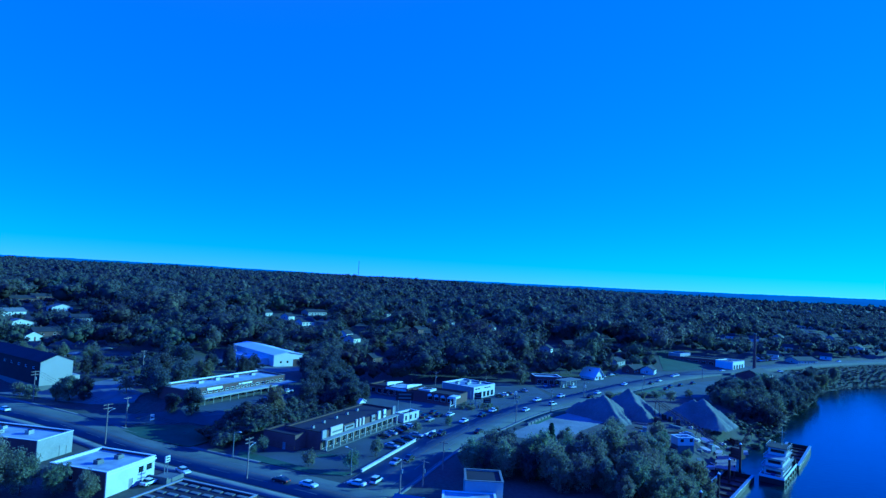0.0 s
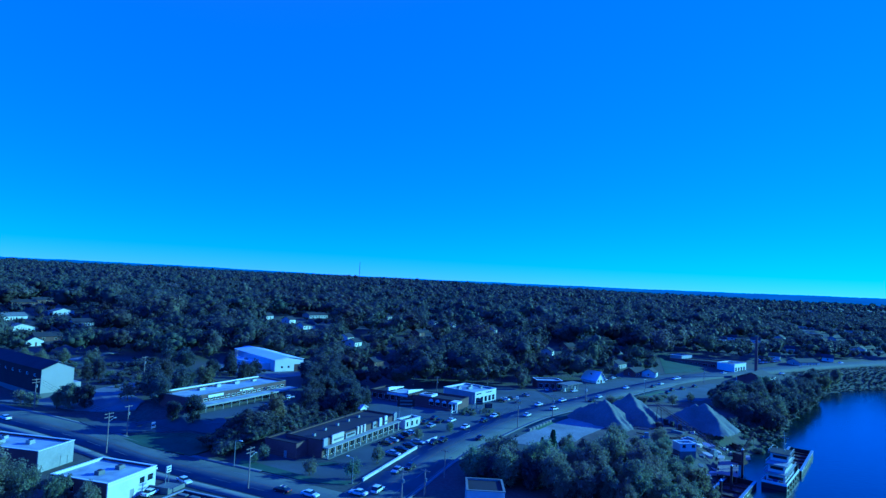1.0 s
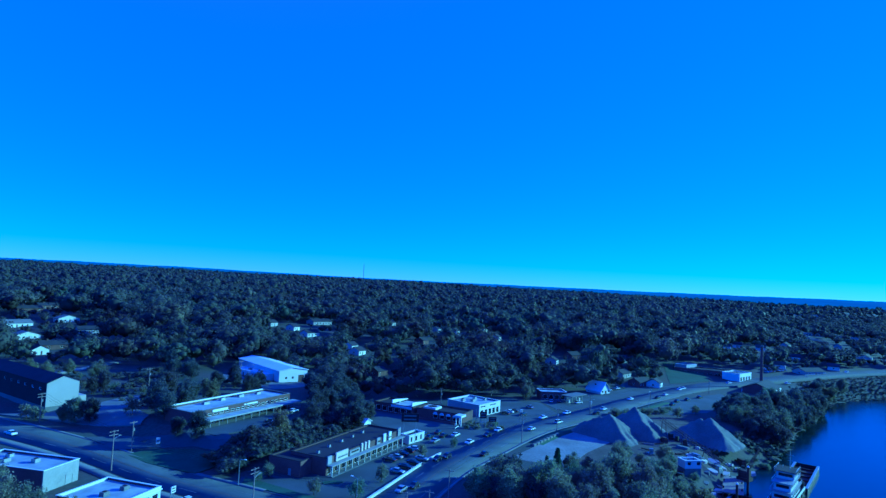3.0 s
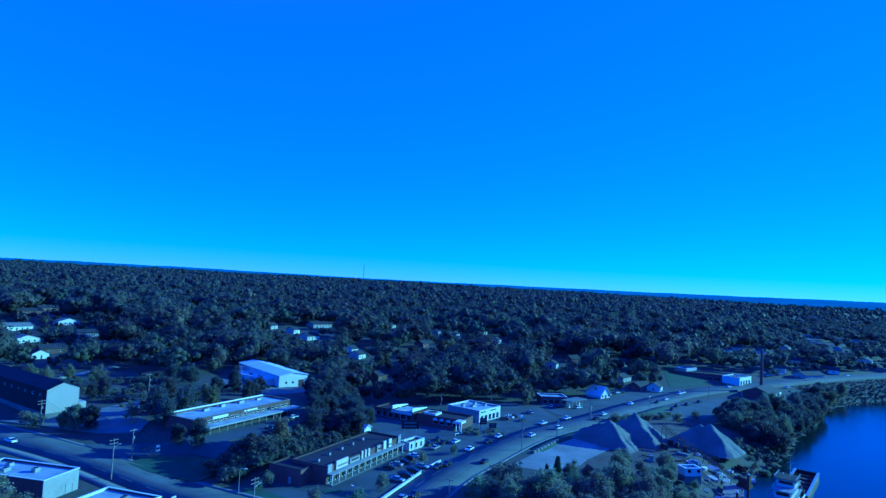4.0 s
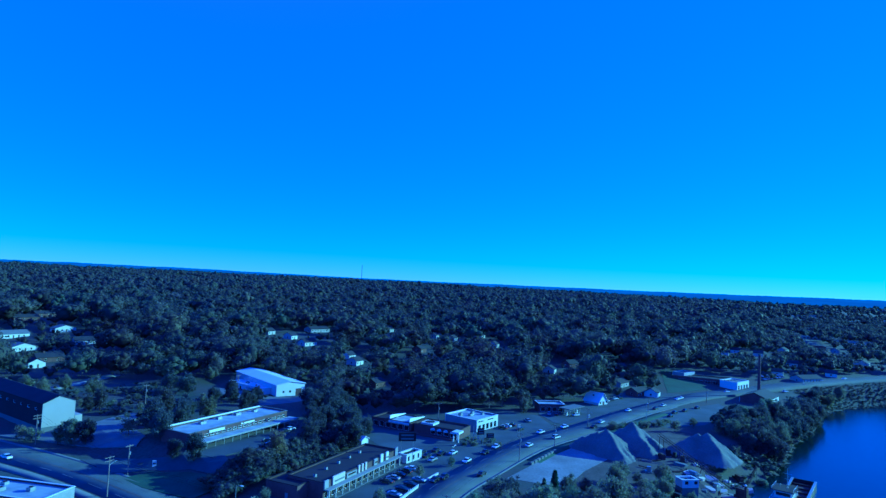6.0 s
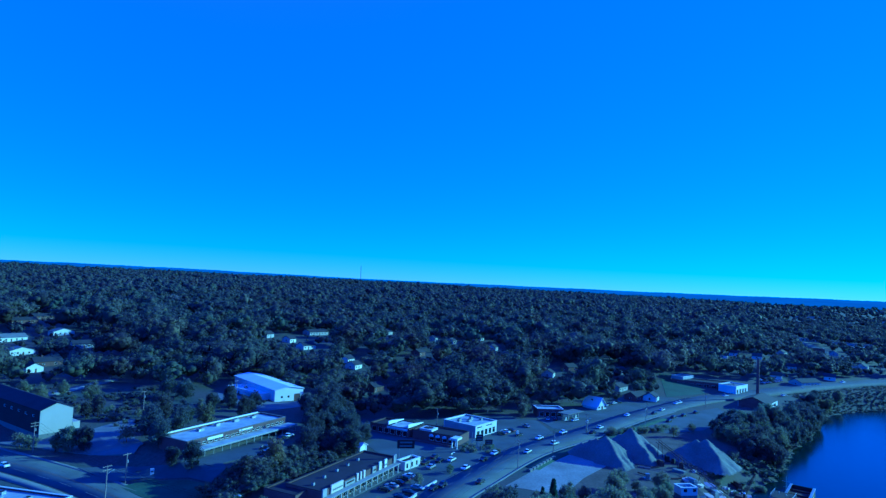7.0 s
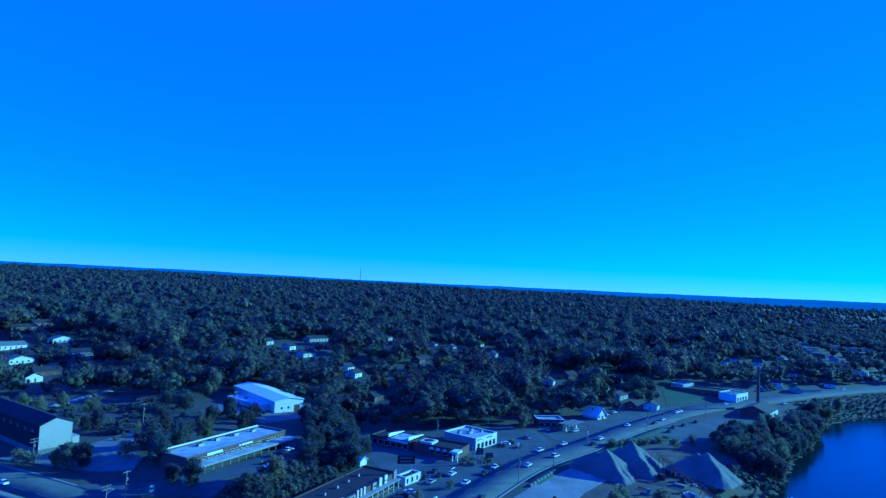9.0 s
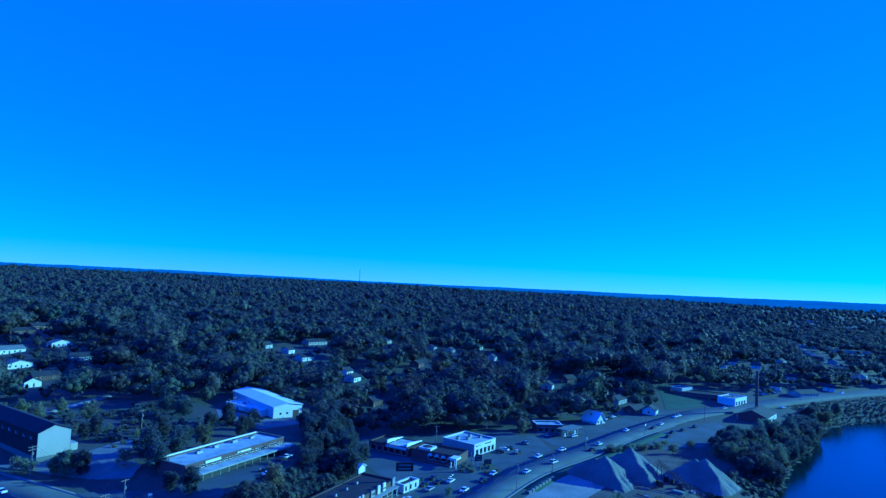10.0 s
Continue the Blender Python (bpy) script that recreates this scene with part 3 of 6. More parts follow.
for k in range(13):
    part("column", boxed((0.2 + k * 3.5, 0.5 + k * 3.5, -2.0, -1.7, 0, 3.0)), SIDING, mall)
part("walkway", boxed((0, 43.5, -2.4, -0.02, 0.05, 0.2)), CONCRETE, mall)
part("canopy_roof", boxed((0, 43.5, -2.2, -0.02, 3.0, 3.25)), GREYWALL, mall)
for a, b, top, m in ((0.0, 2.0, 5.7, GREYWALL), (4.2, 10.4, 5.9, CREAM), (11.5, 17.0, 4.9, GREYWALL), (18.0, 18.9, 5.8, CREAM), (20.0, 20.9, 5.8, CREAM), (22.0, 22.9, 5.8, CREAM), (27.4, 29.4, 5.5, GREYWALL), (31.6, 33.2, 6.1, WHITE), (35.2, 36.8, 6.1, WHITE), (41.6, 43.4, 6.2, GREYWALL)):
    part("sign_panel", boxed((a, b, -0.5, -0.05, 3.4, top)), m, mall)
for k, (a, w) in enumerate(((5.0, 5.0), (12.2, 4.0), (28.0, 1.6), (35.2, 2.2))):
    part("lettering_bar", boxed((a, a + w, -0.58, -0.505, 4.1, 4.6)), (GREYROOF, DARKROOF, DARKROOF, GREYROOF)[k], mall)
wing = flat_building("mall_wing", (-46.5, 174.0), (4.2, 9.6), 10.0, 11.5, 4.6, "brick rear wing of the strip mall with a dark roof", "building", wall=BRICK, roof=DARKROOF, coping=DARKROOF, z=0, parapet=0.3, ops=[("l", 3.0, 0.0, 1.1, 2.1, "door")])
wing.matrix_basis = spot((-45.6, 177.6), (7.0, 17.0), 0)

# Office block on the bank: clerestory above a long canopy.
office = flat_building("clinic_building", (-90.8, 205.5), (17.2, 37.4), 48.7, 13.4, 5.2, "long brick office block with pale roof and deep canopy", "building", wall=BRICK, coping=GREYROOF, roof=WHITEROOF,
    ops=[("f", 1.5 + k * 2.6, 3.0, 1.9, 0.9, "window") for k in range(18)] + [("f", 2.0 + k * 5.0, 0.2, 3.4, 2.0, "window") for k in range(9)],
    units=[(13, 9, 2.6, 1.6, 0.9), (22, 10, 2.0, 1.6, 1.0), (31, 10, 2.6, 1.6, 1.0), (40, 9.5, 2.2, 1.5, 0.8)], z=4.8)
part("rear_parapet", boxed((2, 47, 13.1, 13.5, 5.3, 5.75)), TRIM, office)
part("canopy_roof", boxed((-1.5, 50.5, -4.6, -0.02, 2.45, 2.7)), WHITEROOF, office)
part("canopy_fascia", boxed((-1.6, 50.6, -4.85, -4.62, 2.25, 2.8)), GREYWALL, office)
part("walkway", boxed((-1.5, 50.5, -4.6, -0.02, -0.1, 0.12)), CONCRETE, office)
for k in range(14):
    part("canopy_post", boxed((k * 3.85, k * 3.85 + 0.18, -4.5, -4.32, 0.12, 2.45)), GREYWALL, office)
part("name_board", boxed((8.5, 15.5, -0.32, -0.02, 4.05, 4.85)), TRIM, office)
for a, w in ((23.5, 1.0), (24.9, 5.4)):
    part("lettering_bar", boxed((a, a + w, -0.2, -0.02, 4.25, 4.75)), TRIM, office)

# White metal warehouse with its flat-roofed annex.
gable_building("warehouse", (-124.9, 337.5), (33.9, -36.0), 49.4, 15.5, 6.2, 1.3, "white metal warehouse with a low pitched roof", "warehouse", wall=TRIM, roof=METALROOF, z=4.4, over=0.5,
    ops=[("r", 3.0, 2.0, 1.2, 1.2, "window"), ("r", 6.6, 2.0, 1.2, 1.2, "window"), ("r", 10.2, 0.0, 3.4, 3.8, "gate")])
annex = flat_building("warehouse_annex", (-121.5, 319.0), (24.0, -17.0), 29.0, 9.0, 4.0, "white flat-roofed annex with a loading front", "building", wall=TRIM, roof=METALROOF, z=4.4,
    ops=[("f", 3.2, 1.6, 1.0, 1.0, "window"), ("f", 9.2, 1.2, 1.3, 1.6, "window"), ("f", 17.0, 2.4, 6.4, 0.8, "window"), ("f", 25.0, 0, 1.2, 2.1, "door")], units=[(8, 4, 2.0, 1.5, 0.8)])
part("loading_canopy", boxed((16.4, 24.0, -2.2, -0.02, 3.3, 3.5)), GREYWALL, annex)

# Long metal shed with a lit gable end.
shed = gable_building("metal_shed", (-150.0, 216.9), (5.8, 9.5), 11.2, 60.0, 8.5, 2.3, "long beige metal shed with a dark pitched roof", "warehouse", wall=METALWALL, roof=DARKROOF, along="y", z=6.0, over=0.35, side_wall=DARKROOF,
    ops=[("l", 4 + 6 * k, 5.6, 1.8, 0.9, "window") for k in range(9)])
part("lean_to", boxed((11.85, 14.5, 1.0, 9.0, 0, 2.6)), METALWALL, shed)

# Small white gabled house behind the mall.
gable_building("garage", (-37.6, 240.0), (2.0, 4.6), 4.8, 4.6, 2.3, 1.2, "small white gabled garage", "garage", along="y", roof=METALROOF, z=0.0, ops=[("f", 1.6, 0, 2.4, 2.3, "gate")], door_mat=TRIM)

# Low shops across the lane.
low = flat_building("shop_terrace", (-39.4, 276.4), (19.4, -9.6), 20.4, 13.0, 3.8, "row of low dark-fronted shops with a part-white roof", "building", wall=BRICK, roof=DARKROOF, coping=DARKROOF, z=0, ops=[("f", 1.2 + 3.2 * k, 0.4, 2.4, 2.2, "window") for k in range(6)], units=[(8, 6, 1.6, 1.4, 0.8)])
part("pale_roof", boxed((9.6, 18.6, 1.0, 12.4, 3.5, 3.66)), WHITEROOF, low)
part("awning", boxed((9.4, 19.8, -0.6, -0.02, 2.9, 3.7)), TRIM, low)
for x in (9.2, 19.4):
    bm = bmesh.new()
    v = [bm.verts.new(c) for s in (0, 0.5) for c in ((x + s, 0.2, 4.2), (x + s, 13.2, 4.2), (x + s, 13.2, 4.5), (x + s, 3.0, 5.6), (x + s, 0.2, 5.6))]
    bm.faces.new(v[:5][::-1])
    bm.faces.new(v[5:])
    for k in range(5):
        bm.faces.new((v[k], v[(k + 1) % 5], v[5 + (k + 1) % 5], v[5 + k]))
    part("gable_parapet", bm, TRIM, low)
diner = flat_building("diner", (-19.5, 267.6), (20.0, -9.0), 21.4, 12.0, 3.9, "low dark diner with white awnings and a white entrance", "restaurant", wall=BRICK, roof=DARKROOF, coping=DARKROOF, z=0,
    ops=[("f", 8.2 + 3.1 * k, 0.7, 2.2, 1.7, "window") for k in range(4)], units=[(2.0, 2.4, 6.0, 6.0, 0.9, WHITE)])
for k in range(4):
    bm = bmesh.new()
    a = 8.4 + 3.1 * k
    outline = [(a, 2.4)] + [(a + 0.9 + 0.9 * math.cos(s), 2.4 + 0.95 * math.sin(s)) for s in np.linspace(0, math.pi, 9)]
    prism(bm, outline[1:], -0.9, -0.05)
    bmesh.ops.recalc_face_normals(bm, faces=bm.faces)
    part("awning", bm, TRIM, diner)
part("entrance_frame", boxed((20.6, 21.0, -4.0, -3.6, 0, 3.4), (20.6, 21.0, -0.6, -0.2, 0, 3.4), (20.2, 23.4, -4.4, 0.2, 3.4, 4.2), (22.8, 23.2, -4.0, -3.6, 0, 3.4)), TRIM, diner)
part("planter_wall", boxed((2, 20, -3.4, -3.0, 0, 0.7)), BRICK, diner)

# White shop with a flat roof, and the one behind.
# Greyer side walls put the near side's shade into the colour.
flat_building("white_shop", (7.8, 274.3), (10.0, 14.2), 17.4, 17.6, 5.2, "white flat-roofed shop with dark display windows", "shop", wall=WHITE, side_wall=GREYWALL, roof=WHITEROOF, z=0,
    ops=[("f", 1.2 + 3.2 * k, 0.2, 2.2, 2.6, "window") for k in range(5)] + [("f", 1.0, 3.9, 4.0, 0.7, "window"), ("f", 8.5, 3.9, 5.0, 0.7, "window")], units=[(3, 11, 1.8, 1.6, 1.3), (6.5, 8, 2.4, 1.5, 1.0), (11, 10, 1.6, 1.4, 1.3), (13.5, 6, 1.5, 1.4, 1.0)])
booth = flat_building("drive_in_booth", (-18.2, 221.6), (5.0, 8.0), 9.2, 4.0, 3.0, "small white booth with pale front panels", "kiosk", wall=WHITE, roof=DARKROOF, z=0, ops=[("f", 0.8 + 2.9 * k, 0.5, 1.1, 1.9, "window") for k in range(3)])

# Petrol station and chapel further along.
petrol = flat_building("petrol_shop", (41.5, 327.5), (13.0, 2.0), 14.0, 9.0, 4.2, "low shop with a dark front and a pale roof", "shop", wall=BRICK, roof=WHITEROOF, z=0, ops=[("f", 1 + 3.2 * k, 0.3, 2.4, 2.3, "window") for k in range(4)])
canopy = thing("petrol_canopy", spot((56.0, 318.5), (11.0, 12.5), 0), "pale grey petrol station canopy on four posts", "canopy")
part("canopy_roof", boxed((0, 15.0, 0, 6.5, 3.5, 3.9)), GREYROOF, canopy)
for x in (2.5, 12.2):
    for y in (1.4, 4.8):
        part("post", boxed((x, x + 0.35, y, y + 0.35, 0, 3.5)), STEEL, canopy)
for x in (2.2, 11.9):
    part("fuel_pump", boxed((x, x + 0.95, 2.9, 3.5, 0.1, 1.7), (x - 0.8, x + 1.8, 2.5, 3.9, 0, 0.1)), WHITE, canopy)
gable_building("chapel", (78.4, 354.0), (7.4, 7.0), 8.6, 10.0, 1.8, 4.6, "steep A-framed chapel with a pale roof", "chapel", wall=TRIM, roof=METALROOF, along="y", z=0.2, over=0.6, ops=[("f", 3.8, 0, 1.9, 2.1, "door"), ("f", 1.0, 0.6, 1.6, 1.4, "window"), ("f", 6.8, 0.6, 1.6, 1.4, "window")])

# Riverside pump house with its tall stack.
pump = gable_building("pump_house", (188.5, 385.0), (16.0, 20.5), 26.0, 17.0, 3.4, 3.4, "low white-fronted pump house with a dark pitched roof", "building", wall=WHITE, side_wall=BRICK, roof=SHINGLE, z=0.0, ops=[("f", 2 + 4.5 * k, 0.8, 1.8, 1.6, "window") for k in range(5)])
stack = thing("chimney_stack", pose(197.0, 416.5, 0), "tall slim dark brick chimney stack", "chimney")
bm = bmesh.new()
tube(bm, (0, 0, -2), (0, 0, 27.5), 1.15, 0.75, 16)
part("shaft", bm, BRICK, stack, smooth=False)
bm = bmesh.new()
tube(bm, (0, 0, 27.5), (0, 0, 28.6), 0.92, 0.92, 16)
part("cap", bm, CONCRETE, stack)
long_shop = flat_building("long_store", (152.0, 452.0), (40.0, -14.0), 42.0, 16.0, 4.6, "long low store with a dark roof and pale parapets", "shop", wall=BRICK, roof=DARKROOF, coping=GREYROOF, z=2.4, ops=[("f", 2 + 5 * k, 0.4, 3.4, 2.4, "window") for k in range(8)])
flat_building("corner_store", (188.0, 428.0), (13.5, 13.0), 19.0, 12.0, 5.4, "pale corner store with large windows", "shop", wall=TRIM, roof=GREYROOF, z=2.0, ops=[("f", 1 + 4.4 * k, 0.4, 2.9, 2.8, "window") for k in range(4)])
flat_building("roadside_store", (161.0, 453.0), (11.0, 10.0), 15.0, 9.0, 4.5, "pale roadside store with a grey roof", "shop", wall=SIDING, roof=GREYROOF, z=4.2, ops=[("f", 1 + 4.4 * k, 0.4, 2.9, 2.3, "window") for k in range(3)])

# Houses.
random.seed(11)
HOUSES = []


def house(x, y, deg, L=11.0, D=8.0, h=3.0, rise=2.2, wall=WHITE, roof=GREYROOF, label="white one-storey house with a grey shingle roof", z=None, along="x"):
    way = (math.cos(radians(deg)), math.sin(radians(deg)))
    corner = (x - way[0] * L / 2 + way[1] * -D / 2 * -1 * 0, y - way[1] * L / 2)
    n = max(2, int(L / 3.2))
    ops = [("f", 0.9 + k * (L - 1.8) / n, 0.9, 1.2, 1.3, "window") for k in range(n) if k != n // 2] + [("f", 0.9 + (n // 2) * (L - 1.8) / n, 0.0, 1.0, 2.1, "door"), ("r", D * 0.4, 0.9, 1.2, 1.3, "window"), ("l", D * 0.4, 0.9, 1.2, 1.3, "window")]
    HOUSES.append((x, y, max(L, D)))
    return gable_building("house", corner, way, L, D, h, rise, label, "house", wall=wall, roof=roof, ops=ops, z=gz(x, y) if z is None else z, along=along, group="houses among the trees", chimney=L > 10 and wall is BRICK)


W1, W2, W3 = "white one-storey house with a pale gable", "brick house with a dark shingle roof", "pale sided house with a dark shingle roof"
for x, y, deg, L, kind in ((-157, 497, 70, 9, 0), (-132, 475, 66, 7, 0), (-113, 453, 58, 12, 0), (-128, 544, 50, 20, 2), (-76, 423, 62, 7, 0), (-68, 407, 66, 8, 0), (-48, 366, 60, 9, 1), (-25, 589, 70, 7, 0), (-7, 573, 70, 8, 0), (30, 534, 66, 6, 0),
        (65, 433, 70, 7, 0), (101, 428, 60, 7, 0), (-72, 610, 62, 7, 0), (108, 412, 50, 12, 2), (114, 391, 45, 14, 1), (124, 392, 62, 9, 0), (246, 580, 66, 9, 0), (269, 610, 66, 9, 0), (281, 588, 66, 10, 0), (250, 490, 62, 11, 0), (282, 530, 66, 9, 0), (264, 474, 25, 22, 2), (298, 502, 60, 10, 0),
        (-316, 419, 62, 22, 0), (-369, 504, 60, 20, 1), (-298, 449, 60, 15, 0), (-259, 412, 50, 13, 2), (-246, 359, 55, 15, 1), (-240, 339, 60, 9, 0), (-388, 555, 62, 18, 1), (-281, 384, 60, 15, 0), (-416, 662, 60, 8, 0), (-322, 379, 62, 17, 1),
        (140, 700, 60, 9, 0), (190, 640, 60, 9, 0), (82, 455, 40, 10, 1), (118, 458, 40, 12, 2), (330, 640, 50, 12, 0), (360, 560, 50, 14, 2), (394, 660, 60, 10, 0), (-30, 470, 62, 8, 1), (20, 620, 64, 8, 0)):
    house(x, y, deg, L, 8.0 if L < 16 else 11.0, 3.0, 2.2, (WHITE if (y < 490 and x < 130) or x < -200 or 230 < x < 310 else SIDING, BRICK, SIDING)[kind], (GREYROOF if kind == 0 and x < -250 else SHINGLE, SHINGLE, SHINGLE)[kind], (W1, W2, W3)[kind], along="y" if (230 < x < 310 or x < -230) and kind == 0 and L < 18 else "x")
# Far town blocks.
BLOCKS = []
random.seed(5)
TOWN = [(364, 802, 40, 12), (372, 772, 30, 10), (377, 683, 26, 10), (829, 1314, 60, 24), (885, 1465, 45, 20), (769, 1572, 40, 16), (632, 1184, 50, 18), (451, 700, 30, 12), (478, 708, 24, 12), (520, 900, 40, 14), (460, 820, 36, 12), (560, 1010, 46, 16), (690, 1120, 36, 16), (430, 610, 28, 12), (470, 640, 20, 12), (355, 592, 22, 12), (540, 760, 40, 16), (610, 860, 30, 14), (700, 980, 50, 20), (420, 900, 30, 14), (480, 1050, 40, 14), (820, 1150, 40, 18), (760, 1290, 44, 18), (390, 505, 14, 10), (340, 545, 16, 10)]
spread = random.Random(77)
for k in range(46):
    y = spread.uniform(640, 1750)
    x = y * spread.uniform(0.52, 0.78)
    if all(math.hypot(x - a, y - b) > 46 for a, b, _, _ in TOWN) and min(nearest(x, y, line)[0] for line in STREETS) > 26:
        TOWN.append((round(x), round(y), spread.choice((18, 26, 34, 48)), spread.choice((10, 14, 18))))
for x, y, L, D in TOWN:
    flat_building("town_block", (x - L / 2, y), (math.cos(0.35), math.sin(0.35) * random.choice((1, -1))), L, D, random.uniform(4, 6.5), "pale low commercial block in the far town", "building", wall=random.choice((SIDING, BRICK, GREYWALL, METALWALL)), coping=GREYROOF, roof=random.choice((WHITEROOF, GREYROOF, DARKROOF)), ops=[("f", 1 + 4 * k, 0.8, 2.6, 2.0, "window") for k in range(int((L - 2) / 4))])
    BLOCKS.append((x, y + D / 2, max(L, D)))


# ---- cars ----
def car_of(paint, label, tall=0.0):
    c = thing("car", pose(0, 0, -50), label, "car", "cars on the roads and lots")
    bm = bmesh.new()
    z = tall
    outline = [(-2.3, 0.35), (2.3, 0.35), (2.35, 0.6), (2.2, 0.82), (1.1, 0.95), (-1.5 - 0.5 * (z > 0), 0.98 + z * 0.2), (-2.25, 0.95), (-2.35, 0.6)]
    prism(bm, outline, -0.88, 0.88)
    roofline = [(0.45, 1.40 + z), (-1.0 - 0.7 * (z > 0), 1.42 + z), (-1.05 - 0.7 * (z > 0), 1.47 + z), (0.4, 1.46 + z)]
    prism(bm, roofline[::-1], -0.68, 0.68)
    bmesh.ops.recalc_face_normals(bm, faces=bm.faces)
    bmesh.ops.bevel(bm, geom=bm.edges, offset=0.06, segments=1, affect="EDGES")
    part("body", bm, PAINTS[paint], c)
    bm = bmesh.new()
    low = [(1.15, -0.8), (1.15, 0.8), (-1.75 - 0.5 * (z > 0), 0.8), (-1.75 - 0.5 * (z > 0), -0.8)]
    top = [(0.45, -0.66), (0.45, 0.66), (-1.0 - 0.7 * (z > 0), 0.66), (-1.0 - 0.7 * (z > 0), -0.66)]
    v = [bm.verts.new((x, y, 0.94)) for x, y in low] + [bm.verts.new((x, y, 1.41 + z)) for x, y in top]
    for k in range(4):
        bm.faces.new((v[k], v[(k + 1) % 4], v[4 + (k + 1) % 4], v[4 + k]))
    bmesh.ops.recalc_face_normals(bm, faces=bm.faces)
    part("glasshouse", bm, GLASS, c)
    for x in (-1.4, 1.4):
        for y in (-0.86, 0.86):
            bm = bmesh.new()
            tube(bm, (x, y - 0.1, 0.33), (x, y + 0.1, 0.33), 0.33, n=12)
            wheel = part("wheel", bm, RUBBER, c)
            bm = bmesh.new()
            tube(bm, (x, y - 0.115, 0.33), (x, y + 0.115, 0.33), 0.19, n=10)
            part("rim", bm, STEEL, wheel)
    for y in (-0.62, 0.62):
        part("headlight", boxed((2.2, 2.34, y - 0.18, y + 0.18, 0.6, 0.76)), TRIM, c)
        part("tail_light", boxed((-2.36, -2.2, y - 0.16, y + 0.16, 0.68, 0.84)), REDPAINT, c)
    return c


CARS = {"white": car_of("white", "white saloon car on the asphalt"), "silver": car_of("silver", "silver saloon car on the asphalt"), "dark": car_of("dark", "dark saloon car on the asphalt"), "red": car_of("red", "dark red saloon car on the asphalt"), "suv": car_of("white", "white estate car on the asphalt", 0.25), "van": car_of("dark", "dark estate car on the asphalt", 0.25)}
used = set()


def put_car(kind, x, y, deg, lift=0.07):
    m = pose(x, y, gz(x, y) + lift, 0, 0, deg)
    if kind in used:
        return copy_thing(CARS[kind], m)
    used.add(kind)
    CARS[kind].matrix_basis = m
    return CARS[kind]


MALL_DEG = math.degrees(math.atan2(40, 17))
for kind, x, y, deg in (
    ("white", -70.5, 143.6, 76), ("white", -66.9, 153.0, -35), ("dark", -41.5, 151.0, 155), ("white", -34.2, 149.2, -24), ("white", -23.0, 152.3, 160), ("suv", -18.6, 155.4, 72), ("silver", -15.6, 172.0, 250), ("dark", -12.3, 176.2, 250),
    ("dark", -7.2, 204.2, 246), ("dark", -4.2, 208.0, 246), ("dark", 8.6, 213.6, 64), ("white", 3.4, 228.0, 244), ("dark", 10.4, 241.0, 243), ("white", 15.2, 250.2, 241), ("white", 29.0, 255.6, 60), ("suv", 42.4, 271.8, 50), ("white", 36.6, 279.6, 231), ("white", 49.4, 293.4, 230),
    ("white", 70.0, 308.6, 52), ("dark", 64.0, 297.0, 52), ("white", 92.0, 342.5, 232), ("white", 118.0, 364.4, 48), ("white", 134.0, 387.6, 226), ("dark", 110.0, 353.0, 50), ("white", 137.2, 391.0, 225), ("white", 251.0, 462.0, 30), ("white", 178.0, 421.0, 34), ("white", 300.0, 496.0, 215), ("white", -141.5, 189.5, 153)):
    put_car(kind, x, y, deg)
# Parked cars, nose in to the shops.
for k, kind in enumerate(("dark", "silver", "dark", "van", "white")):
    d = 24.0 + 4.1 * k
    put_car(kind, -38.7 + 0.391 * d + 0.92 * 7.6, 180.4 + 0.92 * d - 0.391 * 7.6, MALL_DEG + 90)
for k, kind in enumerate(("silver", "dark", "dark", "silver")):
    d = 15.0 + 5.4 * k
    put_car(kind, -38.7 + 0.391 * d + 0.92 * 15.5, 180.4 + 0.92 * d - 0.391 * 15.5, MALL_DEG - 90)
for kind, x, y, deg in (("dark", -11.5, 231.7, 65), ("silver", -9.1, 226.9, 65), ("dark", -6.3, 235.5, 65), ("white", -1.8, 237.5, 65), ("dark", -13.5, 236.0, 65), ("dark", -8.4, 240.0, 65), ("white", 22.0, 288.0, 145), ("dark", 24.5, 291.0, 145), ("dark", 20.0, 284.0, 145), ("dark", 28.0, 284.0, 60), ("silver", 33.0, 302.0, 120),
        ("white", -66.0, 217.6, 25), ("dark", -68.5, 221.0, 25), ("dark", -67.0, 236.0, 65), ("white", -65.8, 239.5, 65), ("silver", 46.0, 321.0, 80), ("dark", 50.0, 322.0, 80), ("white", 60.0, 322.0, 40), ("dark", 90.0, 372.0, 40), ("white", 93.0, 376.0, 40), ("dark", 96.5, 379.0, 40), ("white", 86.0, 368.0, 40),
        ("dark", 118.0, 345.0, 50), ("dark", 126.0, 352.0, 50), ("dark", 112.0, 334.0, 50), ("dark", 137.0, 363.0, 45), ("white", 224.0, 436.0, 30)):
    put_car(kind, x, y, deg)
for k in range(14):
    put_car(("white", "silver", "white", "dark", "white")[k % 5], 226 + 3.1 * (k % 7) + 2 * (k // 7), 470 + 2.0 * (k % 7) + 9 * (k // 7), 100)

